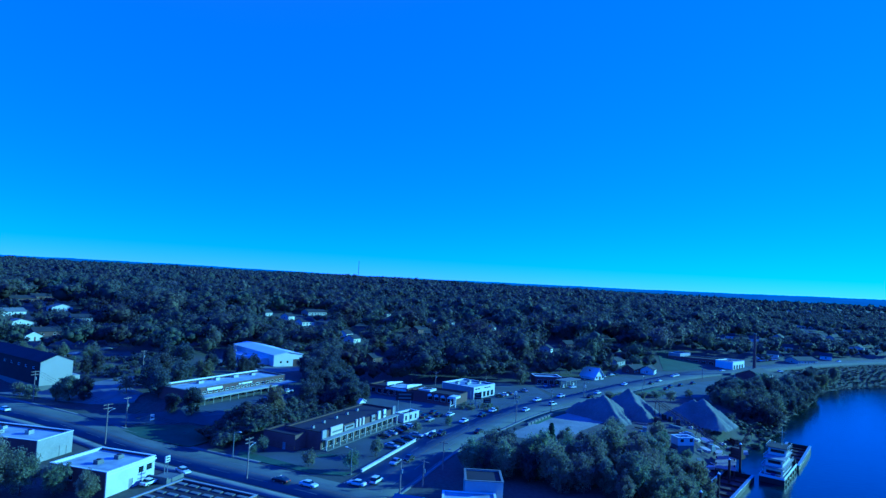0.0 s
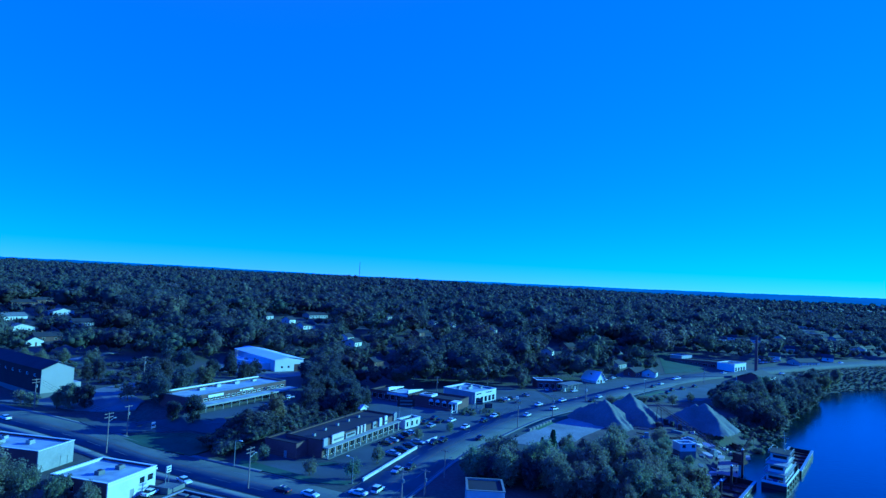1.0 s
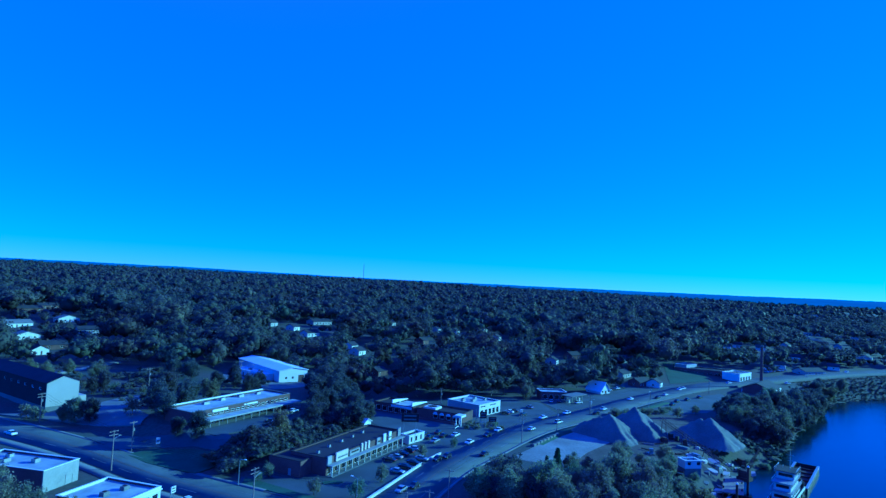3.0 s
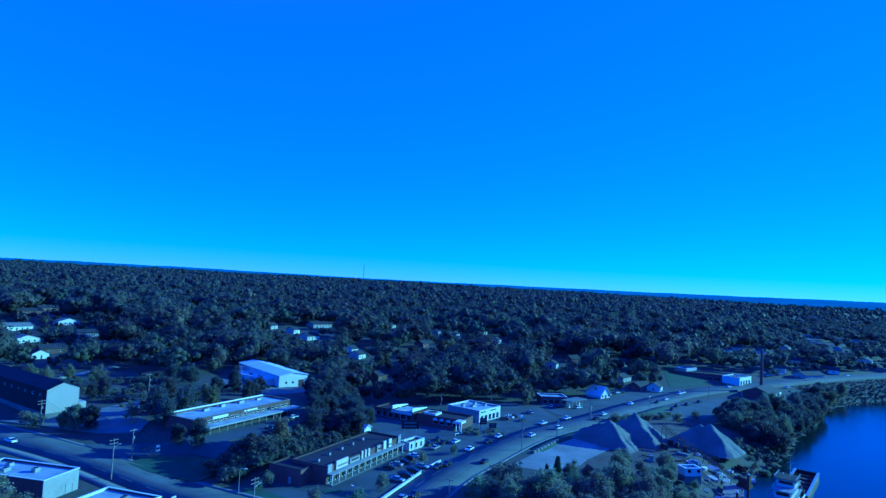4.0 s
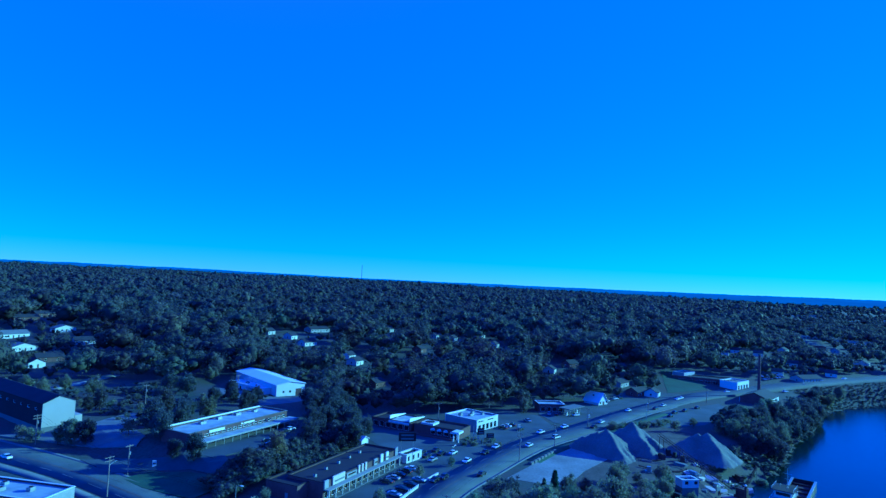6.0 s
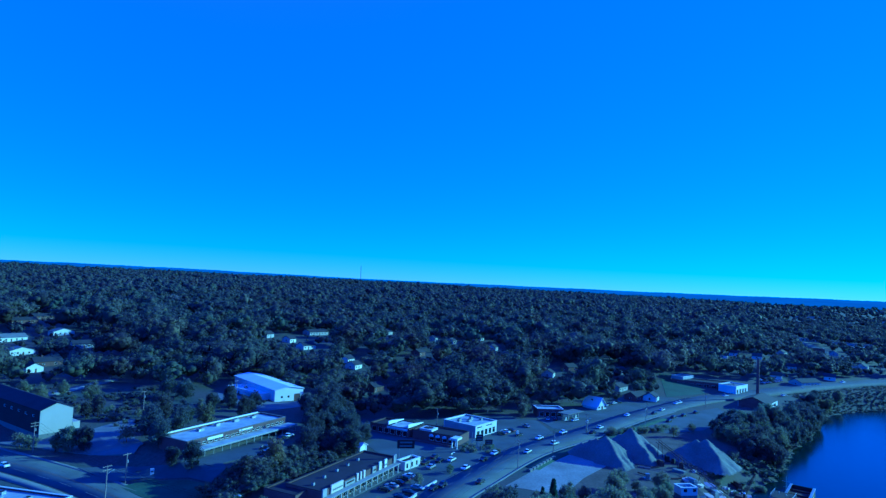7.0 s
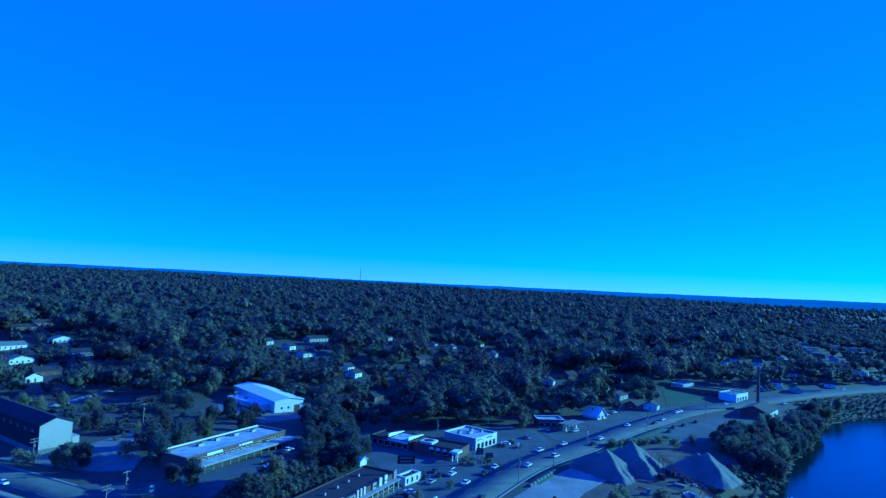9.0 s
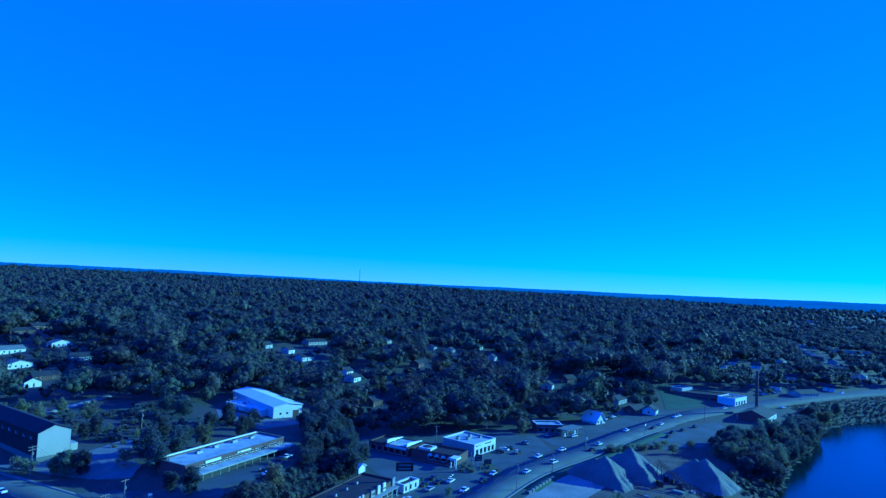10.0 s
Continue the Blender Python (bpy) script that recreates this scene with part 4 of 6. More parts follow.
# ---- poles, signs, masts ----
def utility_pole(x, y, h, deg, arms=2, lamp=False, label="weathered wooden utility pole with crossarms"):
    p = thing("utility_pole", pose(x, y, gz(x, y), 0, 0, deg), label, "utility pole", "utility poles along the roads")
    bm = bmesh.new()
    tube(bm, (0, 0, -1), (0, 0, h), 0.2, 0.13, 10)
    part("post", bm, WOOD, p)
    for k in range(arms):
        z = h - 0.4 - 0.95 * k
        arm = part("crossarm", boxed((-1.35, 1.35, -0.06, 0.06, z - 0.08, z + 0.08)), WOOD, p)
        for u in (-1.2, -0.6, 0.6, 1.2):
            bm = bmesh.new()
            tube(bm, (u, 0, z + 0.08), (u, 0, z + 0.24), 0.05, 0.03, 6)
            part("insulator", bm, GREYWALL, arm)
    if lamp:
        bm = bmesh.new()
        tube(bm, (0, 0, h - 2.6), (1.6, 0, h - 1.8), 0.05, n=6)
        arm = part("lamp_arm", bm, STEEL, p)
        part("lamp_head", boxed((1.5, 2.2, -0.14, 0.14, h - 1.88, h - 1.7)), STEEL, arm)
    else:
        bm = bmesh.new()
        tube(bm, (0.32, 0, h - 3.1), (0.32, 0, h - 2.2), 0.24, n=10)
        part("transformer", bm, STEEL, p)
    return p


def light_pole(x, y, h, deg, label="grey steel street lamp with a single arm"):
    p = thing("street_lamp", pose(x, y, gz(x, y), 0, 0, deg), label, "street lamp", "lamps along the roads")
    bm = bmesh.new()
    tube(bm, (0, 0, -0.3), (0, 0, h), 0.14, 0.08, 8)
    part("post", bm, STEEL, p)
    bm = bmesh.new()
    tube(bm, (0, 0, h - 0.05), (1.7, 0, h + 0.25), 0.05, n=6)
    part("arm", bm, STEEL, p)
    part("lamp_head", boxed((1.5, 2.3, -0.16, 0.16, h + 0.17, h + 0.34)), TRIM, p)
    part("base_plate", boxed((-0.3, 0.3, -0.3, 0.3, 0, 0.25)), CONCRETE, p)
    return p


POLES = [utility_pole(-143.6, 205.4, 10.2, 65, 2), utility_pole(-97.4, 170.6, 11.4, 65, 2, True), utility_pole(-101.5, 188.2, 9.5, 65, 1), utility_pole(-50.3, 151.9, 10.2, 65, 2, True), utility_pole(-200.0, 236.0, 10.4, 65, 2)]
utility_pole(-2.4, 169.7, 7.6, -25, 1, True)
utility_pole(-11.9, 147.2, 8.4, -25, 1)
utility_pole(-6.9, 154.6, 6.6, -25, 1)
utility_pole(23.1, 233.5, 10.4, -30, 2)
utility_pole(39.8, 258.2, 9.0, -30, 1)
utility_pole(61.0, 297.0, 9.0, -40, 1, True)
utility_pole(103.6, 345.1, 8.0, -40, 1)
utility_pole(15.3, 329.4, 12.0, -40, 2)
utility_pole(22.5, 335.1, 12.0, -40, 1)
utility_pole(-10.0, 290.0, 9.0, 0, 1)
utility_pole(-46.0, 262.0, 9.0, 60, 1)
utility_pole(-110.0, 300.0, 9.0, 60, 1)
utility_pole(-136.0, 262.0, 9.0, 60, 1)
utility_pole(150.0, 383.0, 9.0, -40, 1)
light_pole(-26.0, 160.4, 6.5, 150)
light_pole(-2.0, 223.0, 6.5, 60)
light_pole(96.0, 322.0, 8.0, 60)
light_pole(-60.0, 168.0, 7.0, -20)


def wire(a, b, sag=0.8):
    cu = bpy.data.curves.new("power_line", "CURVE")
    cu.dimensions, cu.bevel_depth, cu.bevel_resolution = "3D", 0.025, 0
    s = cu.splines.new("POLY")
    s.points.add(12)
    for k in range(13):
        t = k / 12
        c = Vector(a).lerp(Vector(b), t)
        s.points[k].co = (c.x, c.y, c.z - sag * 4 * t * (1 - t), 1)
    cu.materials.append(RUBBER)
    return tagged(new("power_line", cu), "thin black power line hung between two poles", "cable", "power lines")


LINE = [(-200, 236, 10.4), (-143.6, 205.4, 10.2), (-97.4, 170.6, 11.4), (-50.3, 151.9, 10.2), (-11.9, 147.2, 8.4)]
for a, b in zip(LINE[:-1], LINE[1:]):
    for u in (-1.2, 0.0, 1.2):
        wire((a[0] + u * 0.4, a[1] + u * 0.9, a[2] + gz(a[0], a[1]) - 0.1), (b[0] + u * 0.4, b[1] + u * 0.9, b[2] + gz(b[0], b[1]) - 0.1))
LINE = [(-2.4, 169.7, 7.6), (23.1, 233.5, 10.4), (39.8, 258.2, 9.0), (61, 297, 9.0), (103.6, 345.1, 8.0), (150, 383, 9.0)]
for a, b in zip(LINE[:-1], LINE[1:]):
    for u in (-0.9, 0.9):
        wire((a[0] + u * 0.8, a[1] - u * 0.5, a[2] - 0.2), (b[0] + u * 0.8, b[1] - u * 0.5, b[2] - 0.2))


def road_sign(x, y, w, h, foot, deg, mat, label, bars=2):
    s = thing("sign", pose(x, y, gz(x, y), 0, 0, deg), label, "sign", "signs by the roads")
    part("board", boxed((-w / 2, w / 2, -0.15, 0.15, foot, foot + h)), mat, s)
    for u in (-w * 0.35, w * 0.35):
        bm = bmesh.new()
        tube(bm, (u, 0.25, -0.4), (u, 0.25, foot + h * 0.9), 0.09, n=8)
        part("post", bm, STEEL, s)
    for k in range(bars):
        c = foot + h * (k + 0.7) / (bars + 0.4)
        part("lettering_bar", boxed((-w * 0.36, w * 0.36, -0.19, -0.155, c - h * 0.09, c + h * 0.09)), DARKROOF if mat in (TRIM, WHITE) else GREYROOF, s)
    return s


road_sign(-97.2, 196.0, 1.2, 2.0, 0.3, 25, WHITE, "white sign board on the grass bank", 1)
road_sign(-69.4, 149.5, 1.5, 1.5, 3.6, 75, WHITE, "white sign on tall posts beside the office block")
road_sign(-18.2, 220.7, 6.2, 3.0, 8.2, 12, DARKROOF, "large dark billboard on posts")
road_sign(9.0, 254.0, 3.0, 2.6, 4.0, 20, DARKROOF, "dark sign on tall posts in the island")
road_sign(13.0, 256.5, 3.2, 2.0, 2.2, 20, DARKROOF, "dark shop sign in the planted island")
road_sign(62.0, 300.5, 1.3, 1.3, 4.0, 30, TRIM, "white filling station sign on posts")
road_sign(26.0, 270.0, 1.2, 1.2, 4.2, 30, TRIM, "white sign on tall posts beside the road")
frame_sign = thing("roadside_sign", pose(6.0, 253.0, 0, 0, 0, 25), "open steel sign frame in the island", "sign")
for u in (0, 2.2, 4.4):
    part("post", boxed((u, u + 0.22, 0, 0.22, 0, 7.5 - u * 0.6)), STEEL, frame_sign)
for zz in (2.2, 4.2):
    part("rail", boxed((0.22, 4.4, 0.03, 0.19, zz, zz + 0.25)), STEEL, frame_sign)


def mast(x, y, h, w, label):
    m = thing("radio_mast", pose(x, y, gz(x, y)), label, "mast")
    bm = bmesh.new()
    for k in range(3):
        c, s = math.cos(k * math.tau / 3), math.sin(k * math.tau / 3)
        tube(bm, (w * c, w * s, 0), (w * c, w * s, h), 0.35, n=5)
    part("legs", bm, RUST, m)
    bm = bmesh.new()
    for k in range(int(h / 6)):
        for j in range(3):
            a, b = (j * math.tau / 3, (j + 1) * math.tau / 3)
            tube(bm, (w * math.cos(a), w * math.sin(a), 6 * k), (w * math.cos(b), w * math.sin(b), 6 * k + 6), 0.18, n=4)
    part("lattice", bm, RUST, m)
    return m


mast(-456, 2635, 82, 0.9, "slender lattice radio mast above the woods")
mast(-2560, 2800, 150, 1.2, "tall slender lattice radio mast on the far hill")

# ---- low wall of the car park ----
low_wall = thing("parking_wall", spot((-23.6, 162.8), (11.6, 34.6), 0.0), "low white wall along the car park", "wall")
for k in range(12):
    part("wall_panel", boxed((k * 3.02, k * 3.02 + 2.96, -0.2, 0.2, -0.3, 0.7), (k * 3.02 - 0.04, k * 3.02 + 3.0, -0.27, 0.27, 0.7, 0.8)), WHITE, low_wall)
barrier = thing("barrier", spot((27.0, 229.6), (12.9, 22.0), 0.0), "row of grey concrete blocks beside the yard", "barrier")
for k in range(8):
    part("block", boxed((k * 3.1, k * 3.1 + 2.2, -0.4, 0.4, 0, 0.9)), GREYROOF, barrier)
low2 = thing("kerb_wall", spot((-10.2, 203.5), (7.0, 15.0), 0.0), "short white kerb wall at the lot entrance", "wall")
part("wall_panel", boxed((0, 9, -0.2, 0.2, 0, 0.7)), WHITE, low2)

# ---- river works: stone heaps, barges, towboat ----
def heap(x, y, tips, seed, label):
    """Stone tipped in several loads: cones at the angle of rest that run into one another, with slipped flanks."""
    n = 64
    u, w = np.meshgrid(np.linspace(-21, 21, n), np.linspace(-21, 21, n))
    rng = np.random.default_rng(seed)
    z = np.full(u.shape, -9.0)
    for a, b, h in tips:
        d, ang = np.hypot(u - a, w - b), np.arctan2(w - b, u - a)
        d = d * (1 + 0.07 * np.sin(3 * ang + rng.uniform(0, 6)) + 0.04 * np.sin(7 * ang + rng.uniform(0, 6)))
        z = np.maximum(z, h - 0.86 * d + 0.13 * d * d / 20)
    for f in (0.35, 0.8, 1.7):
        z = z + 0.16 / f * np.sin(f * u + rng.uniform(0, 6)) * np.sin(f * w + rng.uniform(0, 6))
    z = z + rng.normal(0, 0.07, z.shape)
    g = np.arange(n * n).reshape(n, n)
    f = np.stack([g[:-1, :-1], g[:-1, 1:], g[1:, 1:], g[1:, :-1]], -1).reshape(-1, 4)
    f = f[z.ravel()[f].max(1) > -0.6]
    keep, f = np.unique(f, return_inverse=True)
    ob = new("gravel_mound", raw("gravel_mound", np.stack([u, w, np.maximum(z, -1.5)], -1).reshape(-1, 3)[keep], f.reshape(-1, 4), SAND))
    ob.location = (x, y, 0.0)
    return tagged(ob, label, "gravel mound", "mounds in the yard")


def ridge(x, y, h, n=11, sx=0.16, sy=-1.0, fall=0.42, gap=1.6):
    return [(x + sx * gap * k, y + sy * gap * k, h - fall * gap * k) for k in range(n)]


heap(60.9, 252.0, [(x, y + 5, h) for x, y, h in ridge(0, 0, 9.0, 12) + ridge(-3.4, 1.5, 7.4, 6) + [(-6, 2.0, 6.0), (-9.5, 1.5, 4.6)] + ridge(2.8, -1.5, 7.2, 8, 0.3, fall=0.5)], 1, "pale mound of crushed stone in the yard")
heap(73.8, 262.0, [(x, y + 5, h) for x, y, h in ridge(0, 0, 10.0, 10) + ridge(4.0, -0.5, 7.4, 5, 0.5) + [(-4, 3, 7.0), (-7.5, 3.5, 5.0)]], 2, "tall pale mound of crushed stone with slipped flanks")
heap(103.4, 262.0, ridge(0, 0, 8.6, 8, 0.1) + [(-3.5, 0.5, 8.0), (-7, 0.4, 6.8), (-10.5, 0.0, 5.0), (-14, -0.5, 3.0)], 3, "wide mound of crushed stone near the river bank")
hut = flat_building("site_hut", (76.4, 213.5), (6.5, 1.6), 6.2, 4.2, 2.6, "white site hut with a flat roof", "hut", wall=WHITE, roof=WHITEROOF, z=0.0, ops=[("f", 0.9, 1.0, 1.5, 1.3, "window"), ("f", 4.4, 1.0, 1.5, 1.3, "window")], units=[(2, 1.5, 1.0, 0.8, 0.5)])

AL = math.degrees(math.atan2(0.8, 0.6))


def barge(name, corner, way, L, W, label, z=WATER_Z):
    b = thing(name, spot(corner, way, z), label, "barge")
    bm = bmesh.new()
    outline = [(0.0, -0.4), (2.5, -1.2), (L - 2.5, -1.2), (L, -0.4), (L, 1.6), (0, 1.6)]
    prism(bm, outline, 0, 0.35)
    prism(bm, outline, W - 0.35, W)
    bmesh.ops.recalc_face_normals(bm, faces=bm.faces)
    part("hull", bm, HULL, b)
    part("hold_floor", boxed((0.3, L - 0.3, 0.35, W - 0.35, -0.3, 0.1)), RUST, b)
    part("end_plate", boxed((0, 0.3, 0.35, W - 0.35, -0.4, 1.6)), HULL, b)
    part("end_plate", boxed((L - 0.3, L, 0.35, W - 0.35, -0.4, 1.6)), HULL, b)
    for y in (-0.15, W - 0.75):
        part("side_deck", boxed((0, L, y, y + 0.9, 1.6, 1.78)), STEEL, b)
    for k in range(int(L / 6)):
        part("hold_rib", boxed((3 + 6 * k, 3.3 + 6 * k, 0.4, W - 0.4, 0.1, 0.7)), RUST, b)
    return b


barge("cargo_barge", (97.0, 181.5), (0.6, 0.8), 37.5, 8.6, "open steel barge moored on the river")
bpy.data.objects["cargo_barge"].matrix_basis = spot((121.6, 221.8), (21.0, 30.5), WATER_Z)
barge("hopper_barge", (70.0, 160.0), (0.58, 0.81), 52.0, 9.0, "open hopper barge with a rusty hold at the bank")
bpy.data.objects["hopper_barge"].matrix_basis = spot((68.6, 164.0), (15.0, 21.0), WATER_Z)
tow = thing("towboat", spot((106.4, 202.2), (36.2, 49.2), WATER_Z), "white towboat with stacked decks moored beside a barge", "boat")
bm = bmesh.new()
prism(bm, [(0, -0.6), (22, -0.6), (24, 0.6), (24, 1.7), (0, 1.7)], 0, 7.4)
bmesh.ops.recalc_face_normals(bm, faces=bm.faces)
part("hull", bm, HULL, tow)
part("bulwark", boxed((0.0, 24, 0, 0.15, 1.7, 2.5), (0, 24, 7.25, 7.4, 1.7, 2.5), (0, 0.15, 0.15, 7.25, 1.7, 2.5)), TRIM, tow)


for x0, x1, y0, y1, z0, z1, n in ((2.5, 19.0, 0.9, 6.5, 1.7, 4.5, 6), (3.6, 17.5, 1.2, 6.2, 4.7, 7.1, 5), (8.6, 15.4, 1.0, 6.4, 7.3, 9.6, 3)):
    L, D, t = x1 - x0, y1 - y0, 0.12
    w = L / n
    ops = [("f", k * w + 0.3, 0.9, w - 0.6, 1.0, "window") for k in range(n)] + [("l", 0.4, 0.9, D - 1.2, 1.0, "window"), ("r", 0.4, 0.9, D - 1.2, 1.0, "window")]
    for side in "fblr":
        bm = panel(bmesh.new(), side, L, D, t, z1 - z0, ops)
        bmesh.ops.translate(bm, verts=bm.verts, vec=(x0, y0, z0))
        part("deckhouse_wall", bm, WHITE, tow)
    part("deck", boxed((x0 - 0.8, x1 + 0.8, y0 - 0.6, y1 + 0.6, z1, z1 + 0.2)), GREYWALL, tow)
    for o in ops:
        bm = boxed(place(o[0], L, D, t, o[1], o[1] + o[3], o[2], o[2] + o[4], 0.04, 0.09))
        bmesh.ops.translate(bm, verts=bm.verts, vec=(x0, y0, z0))
        part("pane", bm, GLASS, tow)
    for u in np.arange(x0 - 0.7, x1 + 0.8, 1.6):
        for y in (y0 - 0.55, y1 + 0.5):
            part("rail_post", boxed((u, u + 0.06, y, y + 0.06, z1 + 0.2, z1 + 1.1)), TRIM, tow)
    for y in (y0 - 0.55, y1 + 0.5):
        part("handrail", boxed((x0 - 0.7, x1 + 0.75, y, y + 0.06, z1 + 1.1, z1 + 1.17)), TRIM, tow)
bm = bmesh.new()
tube(bm, (17.2, 3.7, 7.2), (17.2, 3.7, 15.5), 0.14, 0.06, 8)
tube(bm, (17.2, 2.4, 13.6), (17.2, 5.0, 13.6), 0.05, n=6)
tube(bm, (17.2, 2.9, 11.8), (17.2, 4.5, 11.8), 0.05, n=6)
tube(bm, (17.2, 3.7, 15.0), (23.5, 3.7, 2.0), 0.03, n=5)
part("mast", bm, STEEL, tow)
for y in (2.3, 5.1):
    bm = bmesh.new()
    tube(bm, (18.6, y, 4.6), (18.6, y, 8.0), 0.4, 0.36, 12)
    part("funnel", bm, HULL, tow)

part("pilothouse_roof", boxed((7.8, 16.4, 0.3, 7.1, 9.82, 10.0)), DARKROOF, tow, "dark pilothouse roof")
for x, y in ((9.2, 2.4), (11.4, 4.9)):
    bm = bmesh.new()
    tube(bm, (x, y, 10.4), (x, y, 11.0), 0.08, n=6)
    tube(bm, (x - 0.3, y, 11.1), (x + 0.3, y, 11.1), 0.24, 0.2, 10)
    part("searchlight", bm, STEEL, tow)
part("winch", boxed((1.0, 1.9, 1.4, 2.6, 1.7, 2.5), (1.2, 1.7, 4.6, 5.9, 1.7, 2.4)), RUST, tow)
part("stern_locker", boxed((0.5, 2.0, 3.0, 4.2, 1.7, 2.9)), BLUEPAINT, tow)
for y in (0.4, 6.2):
    part("tow_knee", boxed((23.6, 24.3, y, y + 0.8, 0.8, 4.0)), HULL, tow)
for k in range(5):
    bm = bmesh.new()
    tube(bm, (2.5 + 4.6 * k, -0.28, 0.9), (2.5 + 4.6 * k, -0.02, 0.9), 0.55, 0.55, 12)
    part("tyre_fender", bm, RUBBER, tow)

# Landing stage, dolphins, crane, pipework and scrap along the bank.
def dolphin(x, y, top, label="dark steel mooring pile with a pale cap"):
    d = thing("mooring_pile", pose(x, y, WATER_Z - 1), label, "mooring pile", "mooring piles")
    bm = bmesh.new()
    tube(bm, (0, 0, -2), (0, 0, top - WATER_Z + 1), 0.4, n=12)
    part("pile", bm, RUST, d)
    bm = bmesh.new()
    tube(bm, (0, 0, top - WATER_Z + 1), (0, 0, top - WATER_Z + 1.5), 0.45, 0.1, 12)
    part("cap", bm, TRIM, d)


for x, y, top in ((88.6, 201.5, -0.5), (67.5, 170.0, -1.5), (99.0, 217.0, 1.0), (79.0, 186.5, -1.0)):
    dolphin(x, y, top)
crane = thing("unloading_crane", pose(101.0, 224.0, -5.5, 0, 0, 40), "rusty lattice unloading crane on the bank", "crane")
part("base", boxed((-2, 2, -2, 2, 0, 1.2), (-1.4, 1.4, -1.6, 1.6, 1.2, 3.6)), RUST, crane)
bm = bmesh.new()
for y in (-0.5, 0.5):
    for dz in (0, 1.0):
        tube(bm, (1.2, y, 2.2 + dz), (10.5, y * 0.4, 9.5 + dz * 0.3), 0.1, n=5)
for k in range(9):
    a, b = k / 9, (k + 1) / 9
    tube(bm, (1.2 + 9.3 * a, -0.5 + 0.3 * a, 2.2 + 7.3 * a), (1.2 + 9.3 * b, 0.5 - 0.3 * b, 3.2 + 6.6 * b), 0.06, n=4)
part("boom", bm, RUST, crane)
bm = bmesh.new()
tube(bm, (10.5, 0, 9.6), (10.5, 0, 4.0), 0.05, n=4)
part("cable", bm, HULL, crane)
stage = thing("landing_stage", spot((92.0, 206.5), (7.0, 16.0), 0), "dark timber and steel landing stage at the bank", "jetty")
for k in range(18):
    part("plank", boxed((k * 1.1, k * 1.1 + 1.0, -1.0, 5.5, -5.4, -5.2)), WOOD, stage)
for k in range(5):
    for y in (-0.6, 5.0):
        part("stage_pile", boxed((k * 4.4, k * 4.4 + 0.4, y, y + 0.4, -9.5, -5.4 + 0.9 * (k % 2))), RUST, stage)
conv = thing("conveyor", pose(0, 0, 0), "rusty stone conveyor leading from the bank to the heaps", "conveyor")
bm = bmesh.new()
for u in (-0.6, 0.6):
    for dz in (0, 1.1):
        tube(bm, (98 + u, 226, -3.5 + dz), (82 + u, 258, 7.0 + dz), 0.1, n=5)
for k in range(20):
    a = k / 20
    x, y, zz = 98 - 16 * a, 226 + 32 * a, -3.5 + 10.5 * a
    tube(bm, (x - 0.6, y, zz), (x + 0.6 - 0.8, y + 1.6, zz + 1.6), 0.06, n=4)
part("truss", bm, RUST, conv)
bm = bmesh.new()
for a in (0.35, 0.65, 0.95):
    x, y, zz = 98 - 16 * a, 226 + 32 * a, -3.5 + 10.5 * a
    for u in (-0.7, 0.7):
        tube(bm, (x + u * 1.8, y, -2), (x + u, y, zz), 0.12, n=5)
part("trestle", bm, RUST, conv)
random.seed(21)
for k in range(84):
    x, y = random.uniform(60, 116), random.uniform(205, 262)
    if y < 190 + (x - 60) * 0.3 or float(nearest(x, y, SHORE)[0]) < 5 or math.hypot(x - 61, y - 256) < 17 or math.hypot(x - 75, y - 272) < 18 or math.hypot(x - 103, y - 268) < 17 or (78 < x < 92 and 212 < y < 228):
        continue
    bm = bmesh.new()
    L = random.uniform(1.5, 6)
    if k % 3 == 0:
        tube(bm, (-L / 2, 0, 0.35), (L / 2, 0.3, 0.4), random.uniform(0.15, 0.35), n=8)
        name, label, m = "pipe", "length of rusty steel pipe on the ground", RUST
    elif k % 3 == 1:
        box(bm, -L / 2, L / 2, -0.8, 0.8, -0.3, random.uniform(0.6, 1.8))
        box(bm, -L / 2 + 0.3, L / 4, -0.6, 0.6, 0.3, random.uniform(1.9, 2.3))
        name, label, m = "machine_scrap", "disused machinery standing in the yard", random.choice((RUST, HULL, STEEL))
    else:
        for j in range(5):
            box(bm, -L / 2 + 0.1 * j, L / 2 - 0.15 * j, -0.8 + 0.33 * j, -0.52 + 0.33 * j, -0.2, 0.25 + 0.1 * (j % 3))
        name, label, m = "timber_pile", "loose pile of weathered timber", random.choice((WOOD, CONCRETE))
    solid(name, bm, m, label, name.replace("_", " "), pose(x, y, gz(x, y) + 0.05, 0, 0, random.uniform(0, 180)), "scrap in the yard")
for k in range(46):
    x, y = random.uniform(80, 114), random.uniform(208, 246)
    d, side = nearest(x, y, SHORE)
    if float(side) > 0 or float(d) < 3:
        continue
    bm = bmesh.new()
    L = random.uniform(1.2, 3.6)
    outline = [(L * math.cos(a) * random.uniform(0.7, 1.1), L * 0.6 * math.sin(a) * random.uniform(0.7, 1.1)) for a in np.linspace(0, math.tau, 7)[:-1]]
    bm.free()
    bm = slab(outline, -0.6, random.uniform(0.2, 0.5))
    solid("concrete_rubble", bm, CREAM if k % 3 else CONCRETE, "broken pale concrete slab tipped on the bank", "rubble", pose(x, y, gz(x, y) + 0.25, random.uniform(-14, 14), random.uniform(-14, 14), random.uniform(0, 180)), "rubble on the bank")
